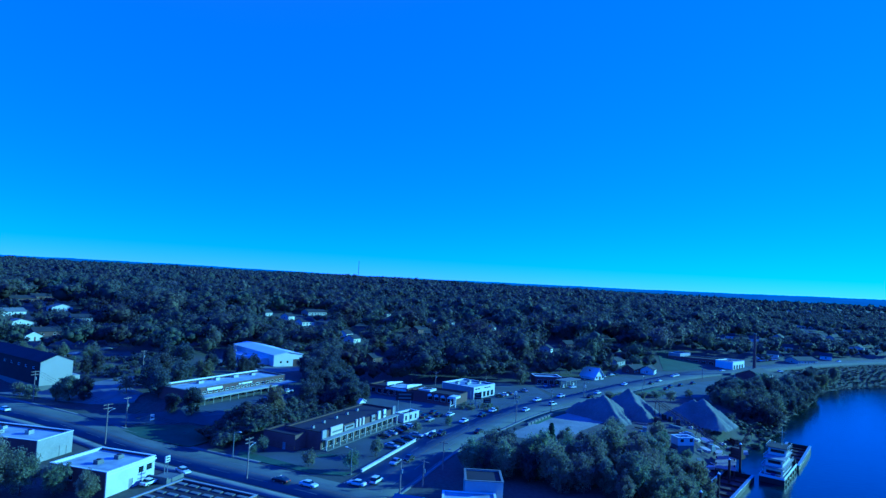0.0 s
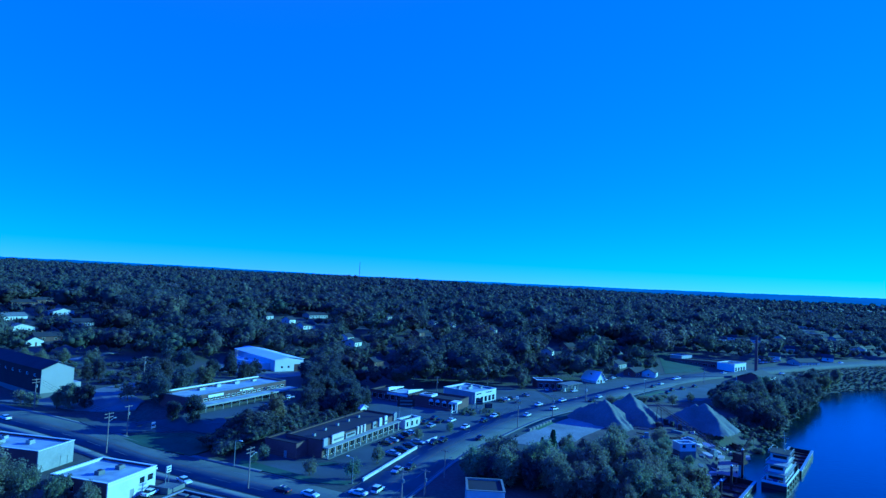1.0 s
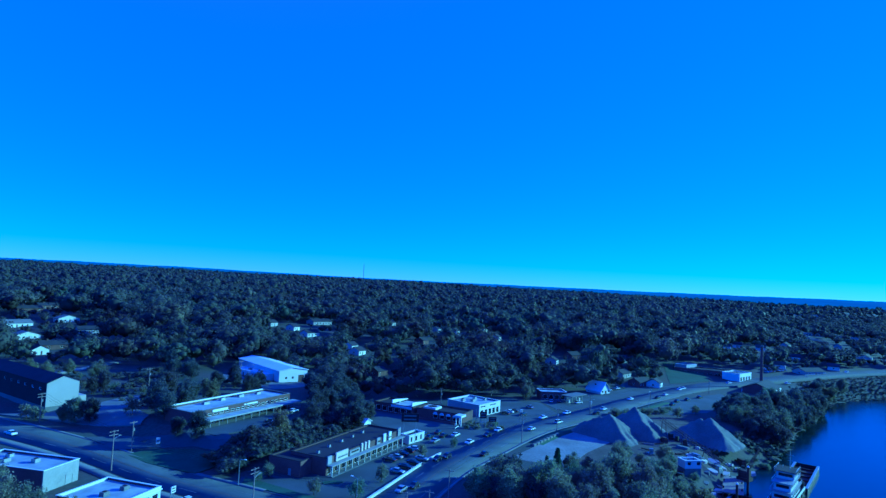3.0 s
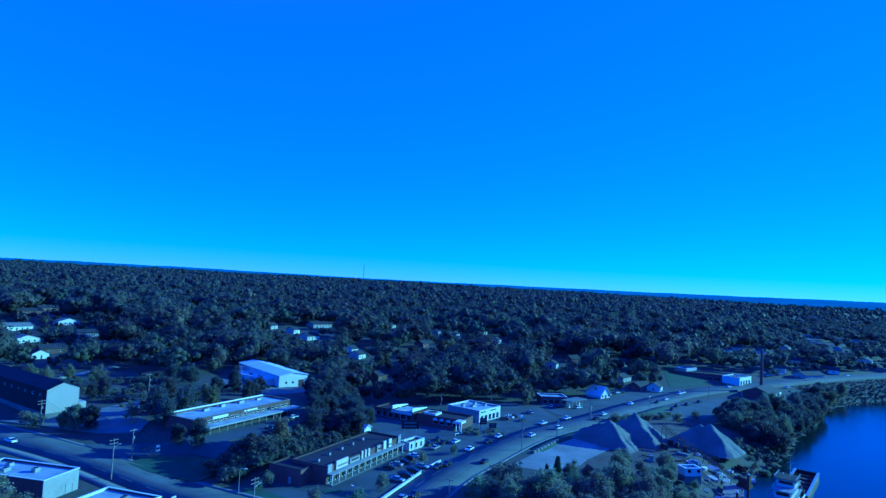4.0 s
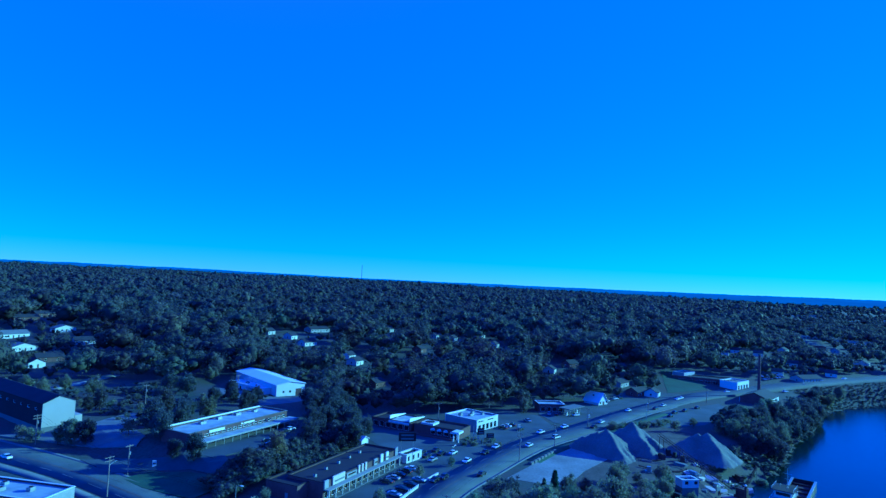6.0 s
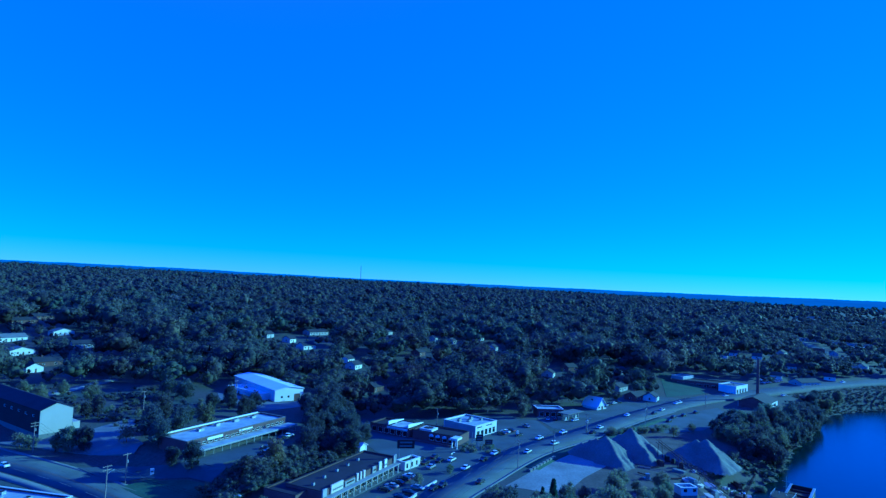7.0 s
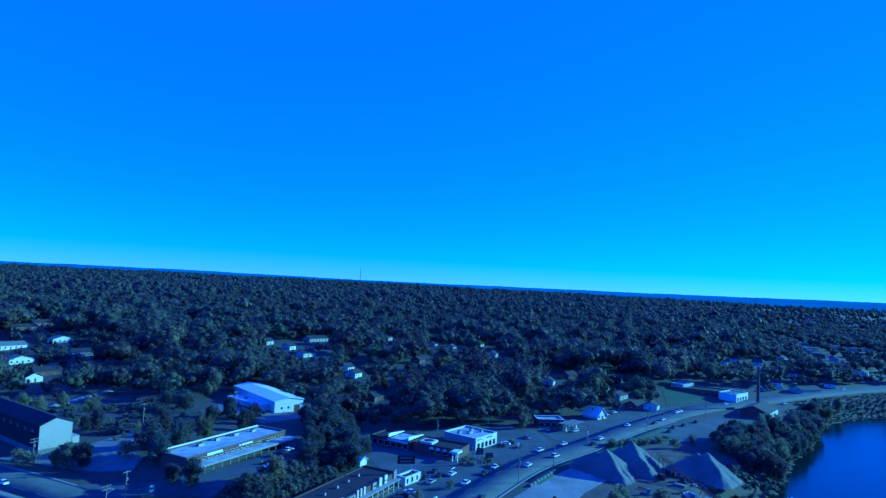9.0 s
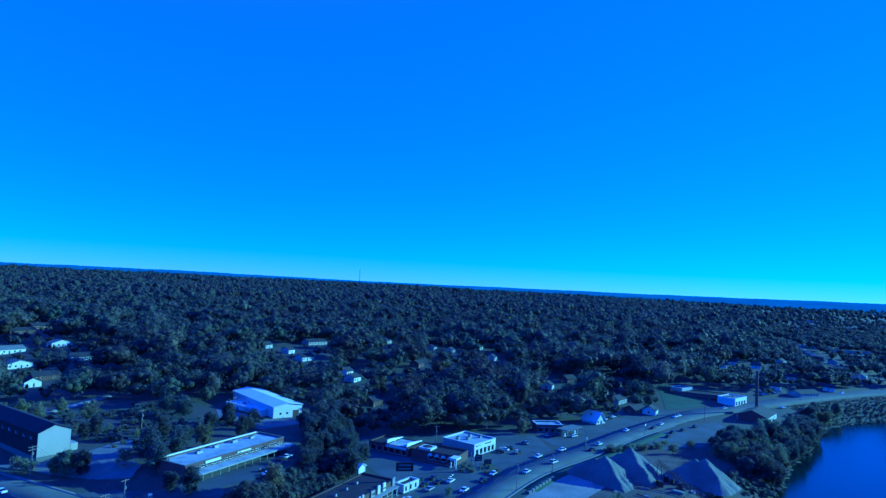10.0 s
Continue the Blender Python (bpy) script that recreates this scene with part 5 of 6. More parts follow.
# Stones along the water's edge.
rng = np.random.default_rng(7)
ico = bmesh.new()
bmesh.ops.create_icosphere(ico, subdivisions=1, radius=1.0)
ICO_V = np.array([v.co[:] for v in ico.verts])
ICO_F = np.array([[v.index for v in f.verts] for f in ico.faces])
ico.free()
ico = bmesh.new()
bmesh.ops.create_icosphere(ico, subdivisions=2, radius=1.0)
ICO2_V = np.array([v.co[:] for v in ico.verts])
ICO2_F = np.array([[v.index for v in f.verts] for f in ico.faces])
ico.free()
edge = SHORE[(SHORE[:, 1] > 140) & (SHORE[:, 0] < 380)]
cnt = 900
base = edge[rng.integers(0, len(edge), cnt)] + rng.normal(0, 5, (cnt, 2))
d, side = nearest(*base.T, SHORE)
base = base[(side < 0) & (d < 5)]
cnt = len(base)
size = rng.uniform(0.25, 0.75, cnt)[:, None, None]
vv = ICO_V * rng.uniform(0.7, 1.2, (cnt, len(ICO_V), 1)) * size * np.array([1, 1, 0.6])
vv[:, :, :2] += base[:, None]
vv[:, :, 2] += ground_z(*base.T)[:, None]
ff = (ICO_F[None] + np.arange(cnt)[:, None, None] * len(ICO_V)).reshape(-1, 3)
tagged(new("riprap", raw("riprap", vv.reshape(-1, 3), ff, BANK)), "grey broken stones along the water's edge", "stones", kind="stuff")

# ---- trees ----
def cloud(rng, blobs, n, size, flat=0.5):
    """Leaf clumps, as small tilted quads over the outer part of a crown made of several lobes. Returns n x 4 corners."""
    blobs = np.array(blobs, float)
    area = (blobs[:, 3] * blobs[:, 5])
    pick = rng.choice(len(blobs), n, p=area / area.sum())
    w = rng.normal(size=(n, 3))
    w[:, 2] = w[:, 2] * 0.9 + 0.25
    w /= np.linalg.norm(w, axis=1, keepdims=True)
    c = blobs[pick, :3] + w * blobs[pick, 3:] * rng.uniform(0.36, 1.38, (n, 1))
    nrm = w + rng.normal(size=(n, 3)) * flat
    nrm /= np.linalg.norm(nrm, axis=1, keepdims=True)
    u = np.cross(nrm, rng.normal(size=(n, 3)))
    u /= np.linalg.norm(u, axis=1, keepdims=True)
    v = np.cross(nrm, u)
    s = size * rng.uniform(0.55, 1.25, (n, 1))
    k = rng.uniform(0.5, 1.0, (n, 1))
    return np.stack([c - u * s - v * s * k, c + u * s - v * s * k * 0.6, c + u * s * 0.8 + v * s * k, c - u * s * 0.7 + v * s * k * 0.9], 1)


def lobes(rng, h, r, n):
    """The boughs of a broad crown of height h and radius r, from its foot at 0: a body, and many small uneven sprays round it."""
    out = [(0, 0, h * 0.5, r * 0.62, r * 0.62, h * 0.36)]
    skew = rng.uniform(0, 6, 3)
    for k in range(n):
        w = rng.normal(size=3)
        w[2] = w[2] * 0.9 + 0.15
        w /= np.linalg.norm(w)
        a = math.atan2(w[1], w[0])
        far = rng.uniform(0.5, 1.04) * (1 + 0.16 * math.sin(2 * a + skew[0]) + 0.12 * math.sin(3 * a + skew[1]) + 0.12 * math.sin(5 * w[2] + skew[2]))
        s = r * rng.uniform(0.13, 0.30)
        out.append((w[0] * far * r * 0.84, w[1] * far * r * 0.84, h * 0.52 + w[2] * far * h * 0.43, s, s, s * rng.uniform(0.6, 1.3)))
    return out


def cores(blobs, f=0.66, fine=False):
    bv, bf = (ICO2_V, ICO2_F) if fine else (ICO_V, ICO_F)
    g = np.random.default_rng(len(blobs))
    v = np.concatenate([np.array(b[:3]) + bv * g.uniform(0.86, 1.12, (len(bv), 1)) * np.array(b[3:]) * f for b in blobs])
    return v, np.concatenate([bf + k * len(bv) for k in range(len(blobs))])


def crown_mesh(name, quads4, core, mat):
    q = quads4.reshape(-1, 3)
    n = len(q)
    k = np.arange(n).reshape(-1, 4)
    tri = np.concatenate([k[:, [0, 1, 2]], k[:, [0, 2, 3]], core[1] + n]) if core is not None else np.concatenate([k[:, [0, 1, 2]], k[:, [0, 2, 3]]])
    v = np.concatenate([q, core[0]]) if core is not None else q
    return raw(name, v, tri, mat, True)


def broad_tree(seed, h, r, n, mat, size=0.27):
    rng = np.random.default_rng(seed)
    bl = [(x, y, z * 0.98 + h * 0.01, a, b, c) for x, y, z, a, b, c in lobes(rng, h, r, 64)]
    crown = crown_mesh("crown", cloud(rng, bl, n, size, 0.75), cores(bl[:16], 0.55), mat)
    bm = bmesh.new()
    tube(bm, (0, 0, -1.5), (0.1, 0.05, h * 0.4), h * 0.028, h * 0.016, 9)
    tube(bm, (0.1, 0.05, h * 0.4), (0, 0.1, h * 0.75), h * 0.016, h * 0.006, 7)
    for b in bl[1:9]:
        tube(bm, (0.05, 0.03, h * rng.uniform(0.22, 0.4)), b[:3], h * 0.010, h * 0.003, 6)
    trunk = bpy.data.meshes.new("trunk")
    bm.to_mesh(trunk)
    bm.free()
    trunk.materials.append(BARK)
    return trunk, crown


def conifer(seed, h, r, n):
    rng = np.random.default_rng(seed)
    t = rng.uniform(0.06, 1, n) ** 0.75
    a = rng.uniform(0, math.tau, n)
    tier = (1 - t) * r * (0.72 + 0.28 * np.abs(np.sin(t * 26 + 0.6 * np.sin(3 * a)))) + 0.15
    rad = tier * rng.uniform(0.55, 1.0, n)
    c = np.stack([rad * np.cos(a), rad * np.sin(a), t * h - rad * 0.18], -1)
    u = np.stack([np.cos(a), np.sin(a), np.full(n, -0.35)], -1)
    v = np.stack([-np.sin(a), np.cos(a), rng.normal(0, 0.4, n)], -1)
    s, k = rng.uniform(0.3, 0.75, (n, 1)), rng.uniform(0.15, 0.3, (n, 1))
    q = np.stack([c - u * s - v * k, c + u * s - v * k * 0.5, c + u * s + v * k * 0.5, c - u * s + v * k], 1)
    core = np.stack([ICO_V[:, 0] * r * 0.5, ICO_V[:, 1] * r * 0.5, (ICO_V[:, 2] + 1) * h * 0.36], -1)
    core[:, :2] *= (1 - core[:, 2:] / h)
    crown = crown_mesh("crown", q, (core, ICO_F), NEEDLE)
    bm = bmesh.new()
    tube(bm, (0, 0, -1.5), (0, 0, h * 0.9), h * 0.022, h * 0.004, 8)
    trunk = bpy.data.meshes.new("trunk")
    bm.to_mesh(trunk)
    bm.free()
    trunk.materials.append(BARK)
    return trunk, crown


KINDS = {
    "broad": [broad_tree(100 + k, 13.0, (5.0, 5.6, 4.5, 6.0, 5.2, 4.8)[k], 8000, OLIVE, 0.21) for k in range(6)],
    "dense": [broad_tree(150 + k, 13.0, (5.0, 5.6, 4.6)[k], 5600, LEAF, 0.26) for k in range(3)],
    "turning": [broad_tree(200 + k, 12.0, (4.2, 4.8)[k], 3600, AUTUMN) for k in range(2)],
    "conifer": [conifer(300 + k, 12.0, (3.4, 2.8)[k], 2400) for k in range(2)],
    "small": [broad_tree(400 + k, 5.0, 2.7, 1500, OLIVE, 0.15) for k in range(3)],
    "shrub": [broad_tree(500 + k, 3.0, 2.2, 800, OLIVE, 0.15) for k in range(3)],
}
TREE_LABEL = {"dense": "dark green tree with a dense rounded crown", "broad": "broad green tree with a full uneven crown", "turning": "tree with yellowing autumn leaves", "conifer": "dark green conifer with drooping boughs", "small": "small round street tree", "shrub": "dense green shrub growing on open ground"}
PLANTED = []
trees = random.Random(3)


def plant(kind, x, y, size=1.0, sink=0.0):
    trunk, crown = trees.choice(KINDS[kind])
    t = thing("shrub" if kind == "shrub" else "tree", pose(x, y, gz(x, y) - sink, 0, 0, trees.uniform(0, 360)), TREE_LABEL[kind], "shrub" if kind == "shrub" else "tree", "shrubs" if kind == "shrub" else "trees near the roads")
    t.scale = (size * trees.uniform(0.9, 1.1), size * trees.uniform(0.9, 1.1), size * trees.uniform(0.92, 1.08))
    link(new("trunk", trunk), t)
    link(new("crown", crown), t)
    PLANTED.append((x, y))
    return t


def inside(x, y, poly):
    x, y = np.asarray(x, float), np.asarray(y, float)
    hit = np.zeros(x.shape, bool)
    for (ax, ay), (bx, by) in zip(poly, poly[1:] + poly[:1]):
        cross = ((ay > y) != (by > y)) & (x < (bx - ax) * (y - ay) / ((by - ay) or 1e-9) + ax)
        hit ^= cross
    return hit


def grove(poly, step, kinds, lo, hi, sink=0.0):
    xs, ys = zip(*poly)
    x = min(xs)
    while x < max(xs):
        y = min(ys)
        while y < max(ys):
            u, w = x + trees.uniform(-0.42, 0.42) * step, y + trees.uniform(-0.42, 0.42) * step
            if bool(inside(np.array([u]), np.array([w]), poly)[0]):
                plant(trees.choice(kinds), u, w, trees.uniform(lo, hi), sink)
            y += step
        x += step


BB, DD = ["broad"] * 6 + ["turning"], ["dense"] * 7 + ["turning"]
# River-bank wood in front of the yard.
grove([(6, 190), (5, 168), (13, 159), (22, 160), (20, 186), (12, 194)], 5.4, ["broad", "dense"], 0.45, 0.74)
grove([(20, 176), (22, 160), (34, 152), (58, 150), (70, 172), (76, 184), (60, 186), (40, 184), (22, 184)], 6.0, BB, 0.55, 0.98)
grove([(22, 185), (40, 185), (60, 187), (77, 185), (82, 204), (64, 202), (44, 199), (26, 196)], 5.4, ["broad", "broad", "small", "turning"], 0.34, 0.6)
grove([(40, 199), (76, 203), (83, 212), (72, 221), (58, 219), (46, 213)], 5.6, ["small", "shrub", "broad", "small"], 0.4, 0.75)
plant("conifer", 30.0, 191.0, 0.85)
plant("conifer", 26.5, 189.0, 0.6)
# Trees downstream along the bank.
grove([(122, 302), (128, 276), (142, 279), (164, 312), (196, 352), (226, 396), (232, 408), (216, 394), (186, 360), (156, 336), (136, 326)], 5.8, DD + ["broad"], 0.5, 0.95)
grove([(228, 420), (236, 412), (262, 440), (258, 452)], 8.0, DD, 0.55, 0.8)
# Trees behind the mall.
grove([(-58, 228), (-40, 228), (-37, 262), (-48, 264), (-60, 250)], 5.4, DD, 0.5, 0.8)
plant("turning", -60.0, 203.5, 0.78)
grove([(-62, 250), (-40, 248), (-46, 272), (-52, 296), (-66, 306), (-72, 280), (-64, 264)], 7.0, DD, 0.7, 0.95)
# Round the shed, the office block and the slope.
for kind, x, y, sz in (("broad", -133.5, 208.6, 0.74), ("dense", -128.6, 209.6, 0.7), ("broad", -137.5, 208.0, 0.5), ("small", -147, 208, 1.0), ("small", -150.9, 209, 1.1), ("dense", -109.3, 217.6, 0.85), ("dense", -103.5, 211.9, 0.8), ("dense", -84.8, 196.8, 0.78), ("dense", -92.5, 199.0, 0.55), ("dense", -114.1, 227.3, 0.8), ("dense", -105.4, 231.1, 0.75), ("small", -116, 213.8, 1.2),
        ("small", -38.3, 165, 0.85), ("small", -26.8, 163.8, 1.0), ("small", -22, 178, 0.95), ("small", -54.2, 176, 0.8), ("small", -56, 172, 0.6), ("broad", -78, 131.0, 0.52), ("broad", -92.5, 131, 0.75), ("broad", -97, 129, 0.85), ("broad", -103, 133, 0.9), ("broad", -86, 132.5, 0.55), ("broad", -108, 138, 0.75), ("broad", -112, 131, 0.9),
        ("small", -2, 222, 0.7), ("small", -12.5, 208, 0.8), ("broad", 33, 322, 0.6), ("broad", 36, 330, 0.55), ("small", 103, 300, 1.0), ("small", 116, 312, 1.0), ("broad", 268, 448, 0.8), ("broad", 124, 300, 0.5)):
    plant(kind, x, y, sz)
for k in range(24):
    plant("shrub", trees.uniform(2, 17), trees.uniform(251, 262), trees.uniform(0.35, 0.6))
for k in range(14):
    plant("shrub", 70 + 2.6 * k + trees.uniform(-2, 2), 297 + 1.2 * k + trees.uniform(-3, 3), trees.uniform(0.7, 1.2))
for k in range(16):
    plant("shrub", trees.uniform(96, 124), trees.uniform(240, 275), trees.uniform(0.5, 1.0))
grove([(-128, 242), (-112, 236), (-101, 240), (-92, 258), (-93, 288), (-106, 292), (-114, 262)], 10.5, DD, 0.5, 0.85)
grove([(-160, 236), (-130, 232), (-114, 262), (-108, 294), (-140, 300), (-160, 262)], 9.0, ["shrub", "shrub", "small", "dense"], 0.45, 0.8)
grove([(-198, 246), (-160, 254), (-146, 275), (-170, 292), (-208, 284)], 12.0, ["small", "shrub", "broad"], 0.5, 0.7)

# ---- woods ----
EDGE_X = [-4000, -600, -230, -180, -140, -100, -70, -45, -8, 20, 60, 100, 125, 160, 210, 240, 300, 420, 700, 1200, 4000]
EDGE_Y = [500, 335, 288, 308, 308, 322, 318, 292, 308, 322, 341, 384, 418, 476, 470, 505, 600, 900, 1400, 1900, 2600]
KEEP = [(x, y, s * 0.5 + (5 if -200 < x < 130 else 2.5)) for x, y, s in HOUSES + BLOCKS] + [(-112, 322, 17), (-98, 312, 17), (-120, 333, 14), (-100, 290, 14), (48, 332, 12), (82, 370, 11), (172, 455, 24), (203, 440, 16), (-30, 283, 16), (-10, 268, 14), (6, 287, 15)]
LANES = [spline([(60, 452), (100, 463), (140, 452)]), spline([(-122, 505), (-94, 496), (-60, 490)]), spline([(-175, 520), (-150, 498), (-120, 470)]), HIGHWAY]
rng = np.random.default_rng(42)


def wooded(x, y):
    ok = y > np.interp(x, EDGE_X, EDGE_Y)
    for a, b, r in KEEP:
        ok &= (x - a) ** 2 + (y - b) ** 2 > r * r
    for lane in LANES:
        ok &= nearest(x, y, lane)[0] > (11 if lane is HIGHWAY else 7)
    return ok


def scatter(step, test):
    x0, x1, y0, y1 = test[:4]
    xs, ys = np.meshgrid(np.arange(x0, x1, step), np.arange(y0, y1, step))
    x = xs.ravel() + rng.uniform(-0.45, 0.45, xs.size) * step
    y = ys.ravel() + rng.uniform(-0.45, 0.45, xs.size) * step
    return x, y


def sight_cap(x, y):
    """How tall trees may grow: kept low along the camera's sight line to the houses."""
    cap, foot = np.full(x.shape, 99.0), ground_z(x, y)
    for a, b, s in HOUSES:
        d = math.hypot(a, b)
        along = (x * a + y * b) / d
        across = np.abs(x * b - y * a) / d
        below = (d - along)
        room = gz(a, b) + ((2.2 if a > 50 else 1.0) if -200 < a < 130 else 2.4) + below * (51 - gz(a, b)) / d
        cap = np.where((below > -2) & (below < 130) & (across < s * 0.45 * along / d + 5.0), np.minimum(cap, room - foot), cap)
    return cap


def sun_cap(x, y):
    """How tall trees may grow on the sunny side of the houses, which stand in the light."""
    cap = np.full(x.shape, 99.0)
    for a, b, half, top in [(-108, 318, 28, 7.0), (-300, 420, 40, 7.0)] + [(a, b, 7.0, 2.5) for a, b, _ in HOUSES if a < 130 or a > 230]:
        along, across = (x - a) * sx + (y - b) * sy, np.abs((x - a) * sy - (y - b) * sx)
        cap = np.where((along > 0) & (along < (75 if half > 10 else 56)) & (across < half), np.minimum(cap, top + 0.24 * np.maximum(along - 10, 0)), cap)
    return cap


def wood(name, x, y, h, templates, label, spread=1.0):
    """One mesh of many trees, each a turned and scaled copy of one of a few crowns."""
    z = ground_z(x, y)
    pick = rng.integers(0, len(templates), len(x))
    turn, wide = rng.uniform(0, math.tau, len(x)), rng.uniform(0.92, 1.35, len(x))
    shade = np.clip(rng.normal(0.45, 0.24, len(x)) + 0.12 * np.sin(x / 55 + 2 * np.sin(y / 90)), 0, 1)
    vs, fs, ts, n = [], [], [], 0
    for k, (tv, tf) in enumerate(templates):
        m = pick == k
        c, s, q, hh = np.cos(turn[m])[:, None], np.sin(turn[m])[:, None], (h[m] * wide[m] * spread)[:, None], h[m][:, None]
        v = np.stack([(tv[:, 0] * c - tv[:, 1] * s) * q + x[m][:, None], (tv[:, 0] * s + tv[:, 1] * c) * q + y[m][:, None], tv[:, 2] * hh + z[m][:, None]], -1)
        cnt = len(v)
        fs.append((tf[None] + (np.arange(cnt) * len(tv))[:, None, None]).reshape(-1, 3) + n)
        vs.append(v.reshape(-1, 3))
        ts.append(np.repeat(shade[m], len(tv)))
        n += cnt * len(tv)
    me = raw(name, np.concatenate(vs), np.concatenate(fs), WOODLEAF, True)
    me.attributes.new("each_tree", "FLOAT", "POINT").data.foreach_set("value", np.concatenate(ts).astype(np.float32))
    ob = new(name, me)
    return tagged(ob, label, "woods", kind="stuff")


def template(seed, n, size, nl, r=0.4):
    g = np.random.default_rng(seed)
    bl = [(0, 0, 0.52, r * 0.74, r * 0.74, 0.40)]
    for _ in range(nl):
        w = g.normal(size=3)
        w[2] = abs(w[2]) * 0.9 - 0.1
        w /= np.linalg.norm(w)
        far, s = g.uniform(0.48, 0.8), r * g.uniform(0.26, 0.46)
        bl.append((w[0] * far * r, w[1] * far * r, 0.5 + w[2] * far * 0.48, s, s, s * g.uniform(0.7, 1.0)))
    q = cloud(g, bl, n, size, 0.32).reshape(-1, 3)
    k = np.arange(len(q)).reshape(-1, 4)
    cv, cf = cores(bl[: max(6, nl // 2)], 0.78)
    return np.concatenate([q, cv]), np.concatenate([k[:, [0, 1, 2]], k[:, [0, 2, 3]], cf + len(q)])


T_NEAR = [template(600 + k, 620, 0.022, 16, 0.42) for k in range(8)]
T_MID = [template(700 + k, 240, 0.034, 12, 0.44) for k in range(6)]
T_FAR = [template(800 + k, 30, 0.065, 5, 0.48) for k in range(5)]
for name, box4, step, tmpl, lo, hi, near, far in (
    ("wood_near", (-420, 330, 285, 560), 11.0, T_NEAR, 13.0, 21.0, 0, 540),
    ("wood_middle", (-900, 900, 400, 1100), 12.5, T_MID, 13.0, 22.0, 540, 1050),
    ("wood_far", (-2300, 2300, 700, 2400), 17.0, T_FAR, 15.0, 21.0, 1050, 2300),
    ("wood_horizon", (-3600, 3600, 1300, 4000), 30.0, T_FAR, 17.0, 23.0, 2300, 3900)):
    x, y = scatter(step, box4)
    d = np.hypot(x, y)
    ok = (d >= near) & (d < far) & wooded(x, y) & (np.abs(x) < y * 0.86 + 60)
    town = (x > 300) & (y < 560 + (x - 300) * 2.4)
    ok &= ~town | (rng.uniform(size=x.shape) < 0.45)
    x, y = x[ok], y[ok]
    h = rng.uniform(lo, hi, len(x)) * (0.92 + 0.2 * np.sin(x / 37 + 1.5 * np.sin(y / 61)) * np.sin(y / 29)) * rng.choice([0.58, 0.8, 1.0, 1.0, 1.22], len(x))
    cap = np.minimum(sight_cap(x, y), sun_cap(x, y))
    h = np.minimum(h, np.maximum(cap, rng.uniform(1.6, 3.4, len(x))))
    wood(name, x, y, h, tmpl, "dense broadleaf woods turning from green to brown")
# Overgrown hedge behind the mall, and the trees round the roadside houses.
x, y = scatter(2.6, (-76, -41, 173, 231))
ok = inside(x, y, [(-75, 182), (-66, 174), (-60, 179), (-58, 188), (-52, 198), (-45, 214), (-42, 226), (-52, 230), (-60, 222), (-65, 200)]) & (np.hypot(x + 60, y - 203.5) > 3)
x, y = x[ok], y[ok]
wood("hedge", x, y, rng.uniform(3.0, 5.6, len(x)), T_NEAR, "overgrown hedge of small trees behind the mall", 1.15)
x, y = scatter(6.5, (84, 142, 392, 470))
ok = (y > 388 + 0.42 * (x - 80)) & ~((x > 128 + 0.25 * (y - 404)) & (y > 406))
for a, b, half in HOUSES:
    ok &= np.hypot(x - a, y - b) > half * 0.5 + 4
x, y = x[ok], y[ok]
wood("roadside_trees", x, y, np.minimum(rng.uniform(6, 11, len(x)), np.maximum(sun_cap(x, y), 2.5)), T_NEAR, "leafy trees round the roadside houses")
# Scattered trees in the far town and along its streets.
x, y = scatter(7.6, (235, 900, 430, 1300))
ok = (y < np.interp(x, EDGE_X, EDGE_Y)) & (y > 440 + (x - 255) * 0.3) & (rng.uniform(size=x.shape) < np.where(x > 345, 0.4, 0.92))
for a, b, s in HOUSES + BLOCKS:
    ok &= np.hypot(x - a, y - b) > s * 0.5 + 2
near_road, side = nearest(x, y, HIGHWAY)
ok &= (near_road > 14) & (side < 0)
for line in STREETS:
    ok &= nearest(x, y, line)[0] > 11
x, y = x[ok], y[ok]
h = np.minimum(np.minimum(rng.uniform(7, 14, len(x)), sight_cap(x, y)), sun_cap(x, y))
wood("town_trees", x, y, np.maximum(h, 2.0), T_MID, "scattered street trees between the far houses")

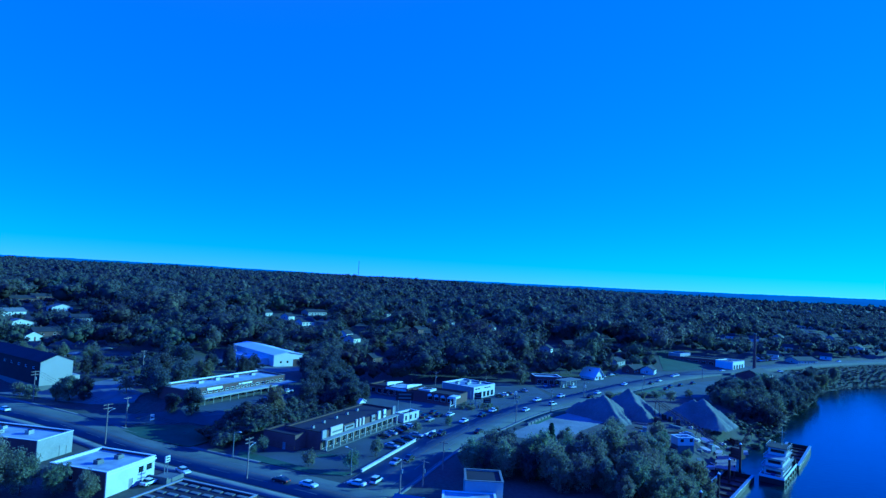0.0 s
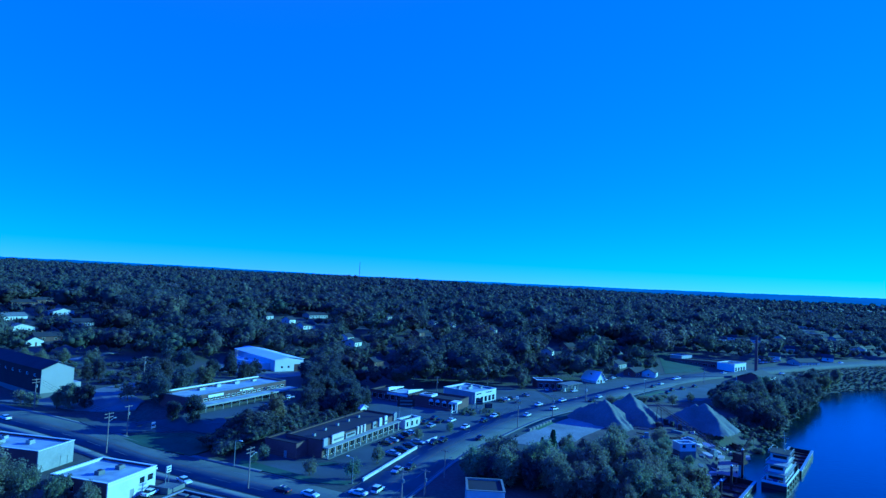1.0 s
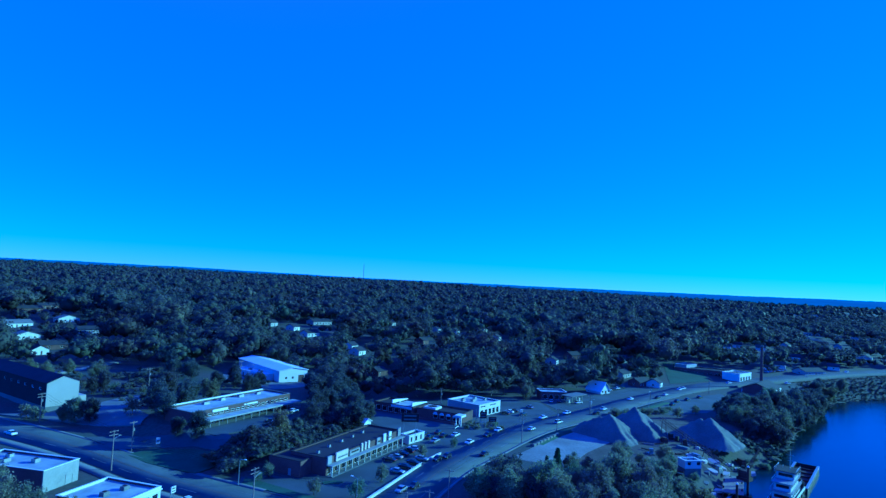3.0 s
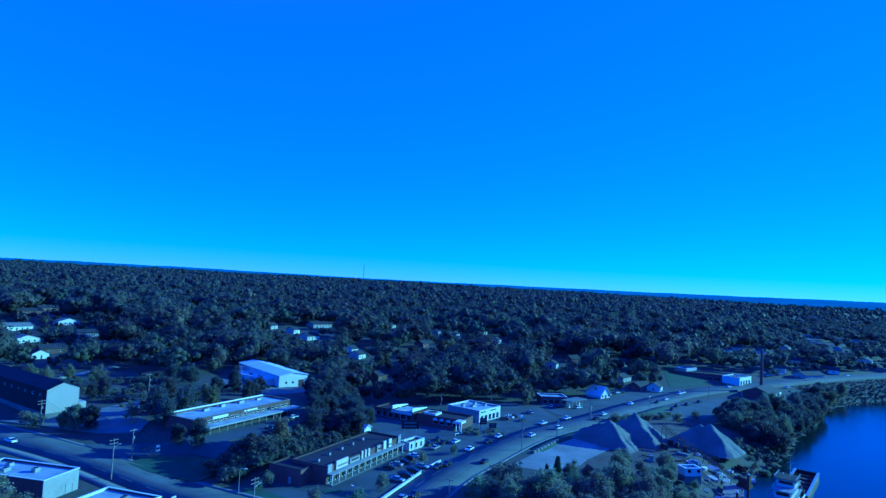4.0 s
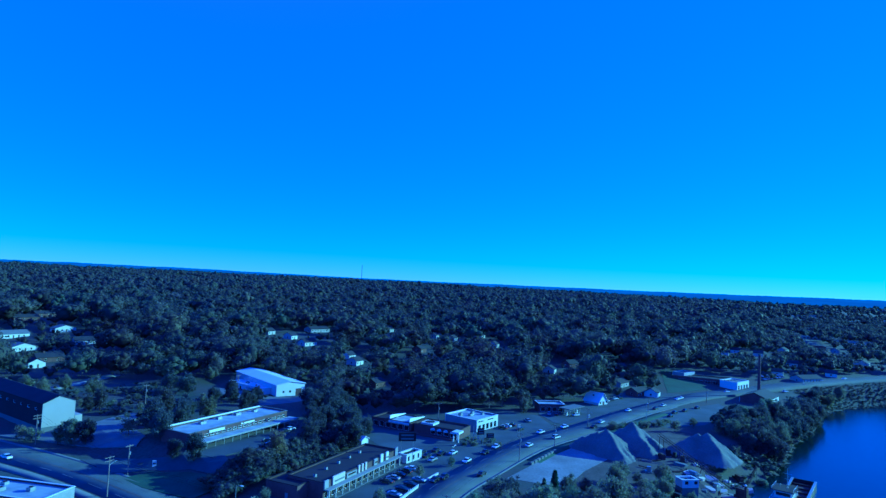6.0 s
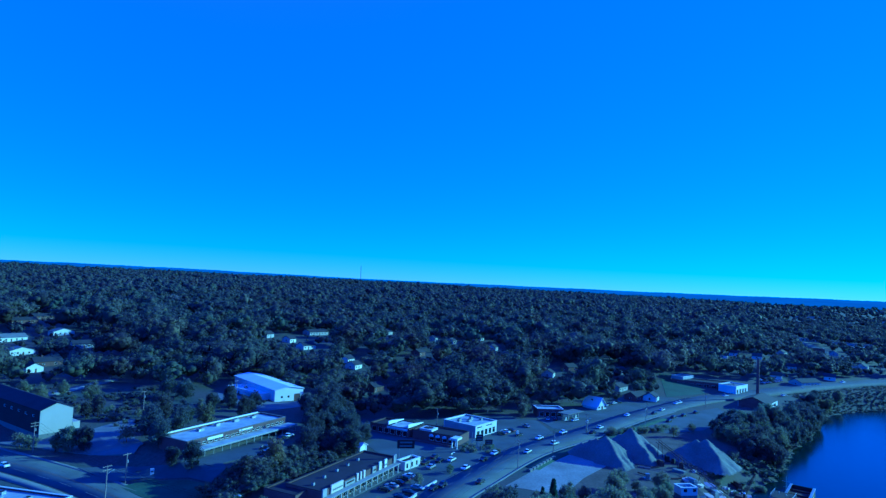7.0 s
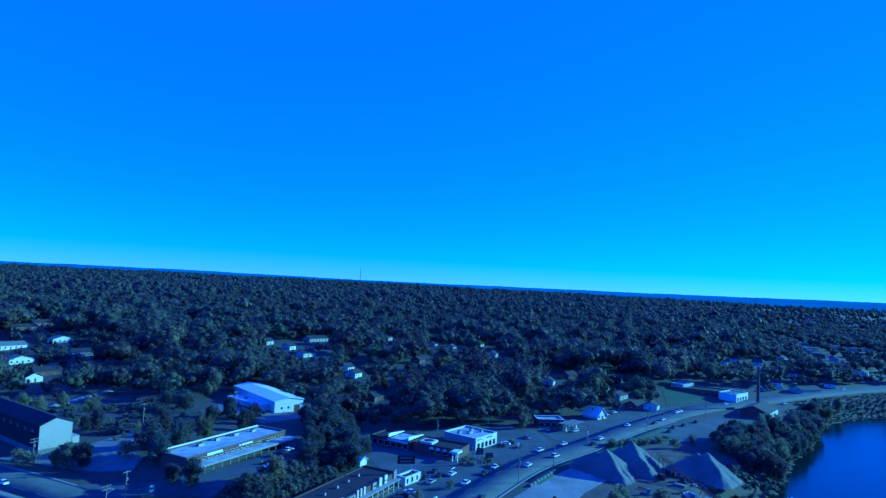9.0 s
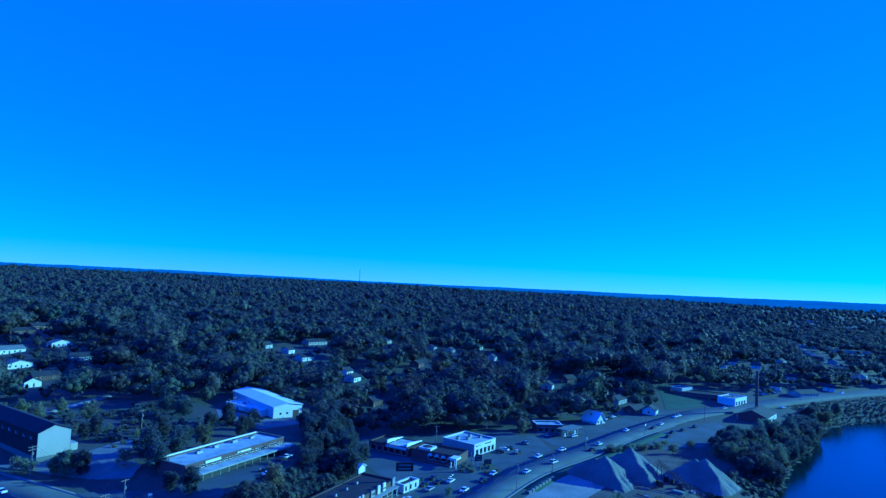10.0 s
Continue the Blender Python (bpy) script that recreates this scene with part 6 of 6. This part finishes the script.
# Scrub on the river banks.
x, y = scatter(3.2, (60, 420, 140, 520))
d, side = nearest(x, y, SHORE)
ok = (side < 0) & (d > 2.5) & (d < 20) & ~((x < 128) & (y > 200) & (y < 262)) & (nearest(x, y, HIGHWAY)[0] > 10) & (rng.uniform(size=x.shape) < 0.75)
x, y = x[ok], y[ok]
wood("bank_scrub", x, y, np.where(x > 236, rng.uniform(0.6, 1.6, len(x)), rng.uniform(1.4, 3.4, len(x))), T_MID, "low scrub covering the river bank", 2.2)
x, y = scatter(2.3, (232, 420, 405, 520))
d, side = nearest(x, y, SHORE)
ok = (side < 0) & (d > 1.5) & (d < 60) & (nearest(x, y, HIGHWAY)[0] > 9) & (nearest(x, y, HIGHWAY)[1] > 0)
x, y = x[ok], y[ok]
wood("far_bank_scrub", x, y, rng.uniform(0.3, 0.9, len(x)), T_MID, "low leafless scrub over the far river bank", 3.4)
# Rough grass and brush on the slopes round the sheds.
x, y = scatter(1.9, (-215, -92, 225, 335))
ok = ~wooded(x, y) & (nearest(x, y, CROSS)[0] > 16) & (rng.uniform(size=x.shape) < 0.26 + 0.36 * np.sin(x / 9 + 0.7 * np.sin(y / 7)) * np.sin(y / 11))
for a, b, r in ((-110, 325, 34), (-165, 235, 20), (-180, 246, 20), (-140, 222, 14), (-80, 232, 30), (-92, 248, 22), (-100, 212, 18), (-120, 212, 12)):
    ok &= np.hypot(x - a, y - b) > r
x, y = x[ok], y[ok]
wood("slope_brush", x, y, rng.uniform(0.5, 1.6, len(x)) * rng.choice([1, 1, 1, 2.4], len(x)), T_MID, "low brush and rough grass on the slope", 1.4)

# Trees of the far plain.
x, y = scatter(15.0, (430, 2300, 700, 2600))
ok = (y < np.interp(x, EDGE_X, EDGE_Y)) & (y > 560 + (x - 430) * 0.35) & (np.hypot(x, y) > 880) & (rng.uniform(size=x.shape) < 0.5)
for a, b, r in BLOCKS:
    ok &= np.hypot(x - a, y - b) > r * 0.55 + 4
for line in STREETS:
    ok &= nearest(x, y, line)[0] > 14
x, y = x[ok], y[ok]
wood("plain_trees", x, y, rng.uniform(7, 13, len(x)), T_FAR, "scattered trees over the far plain")
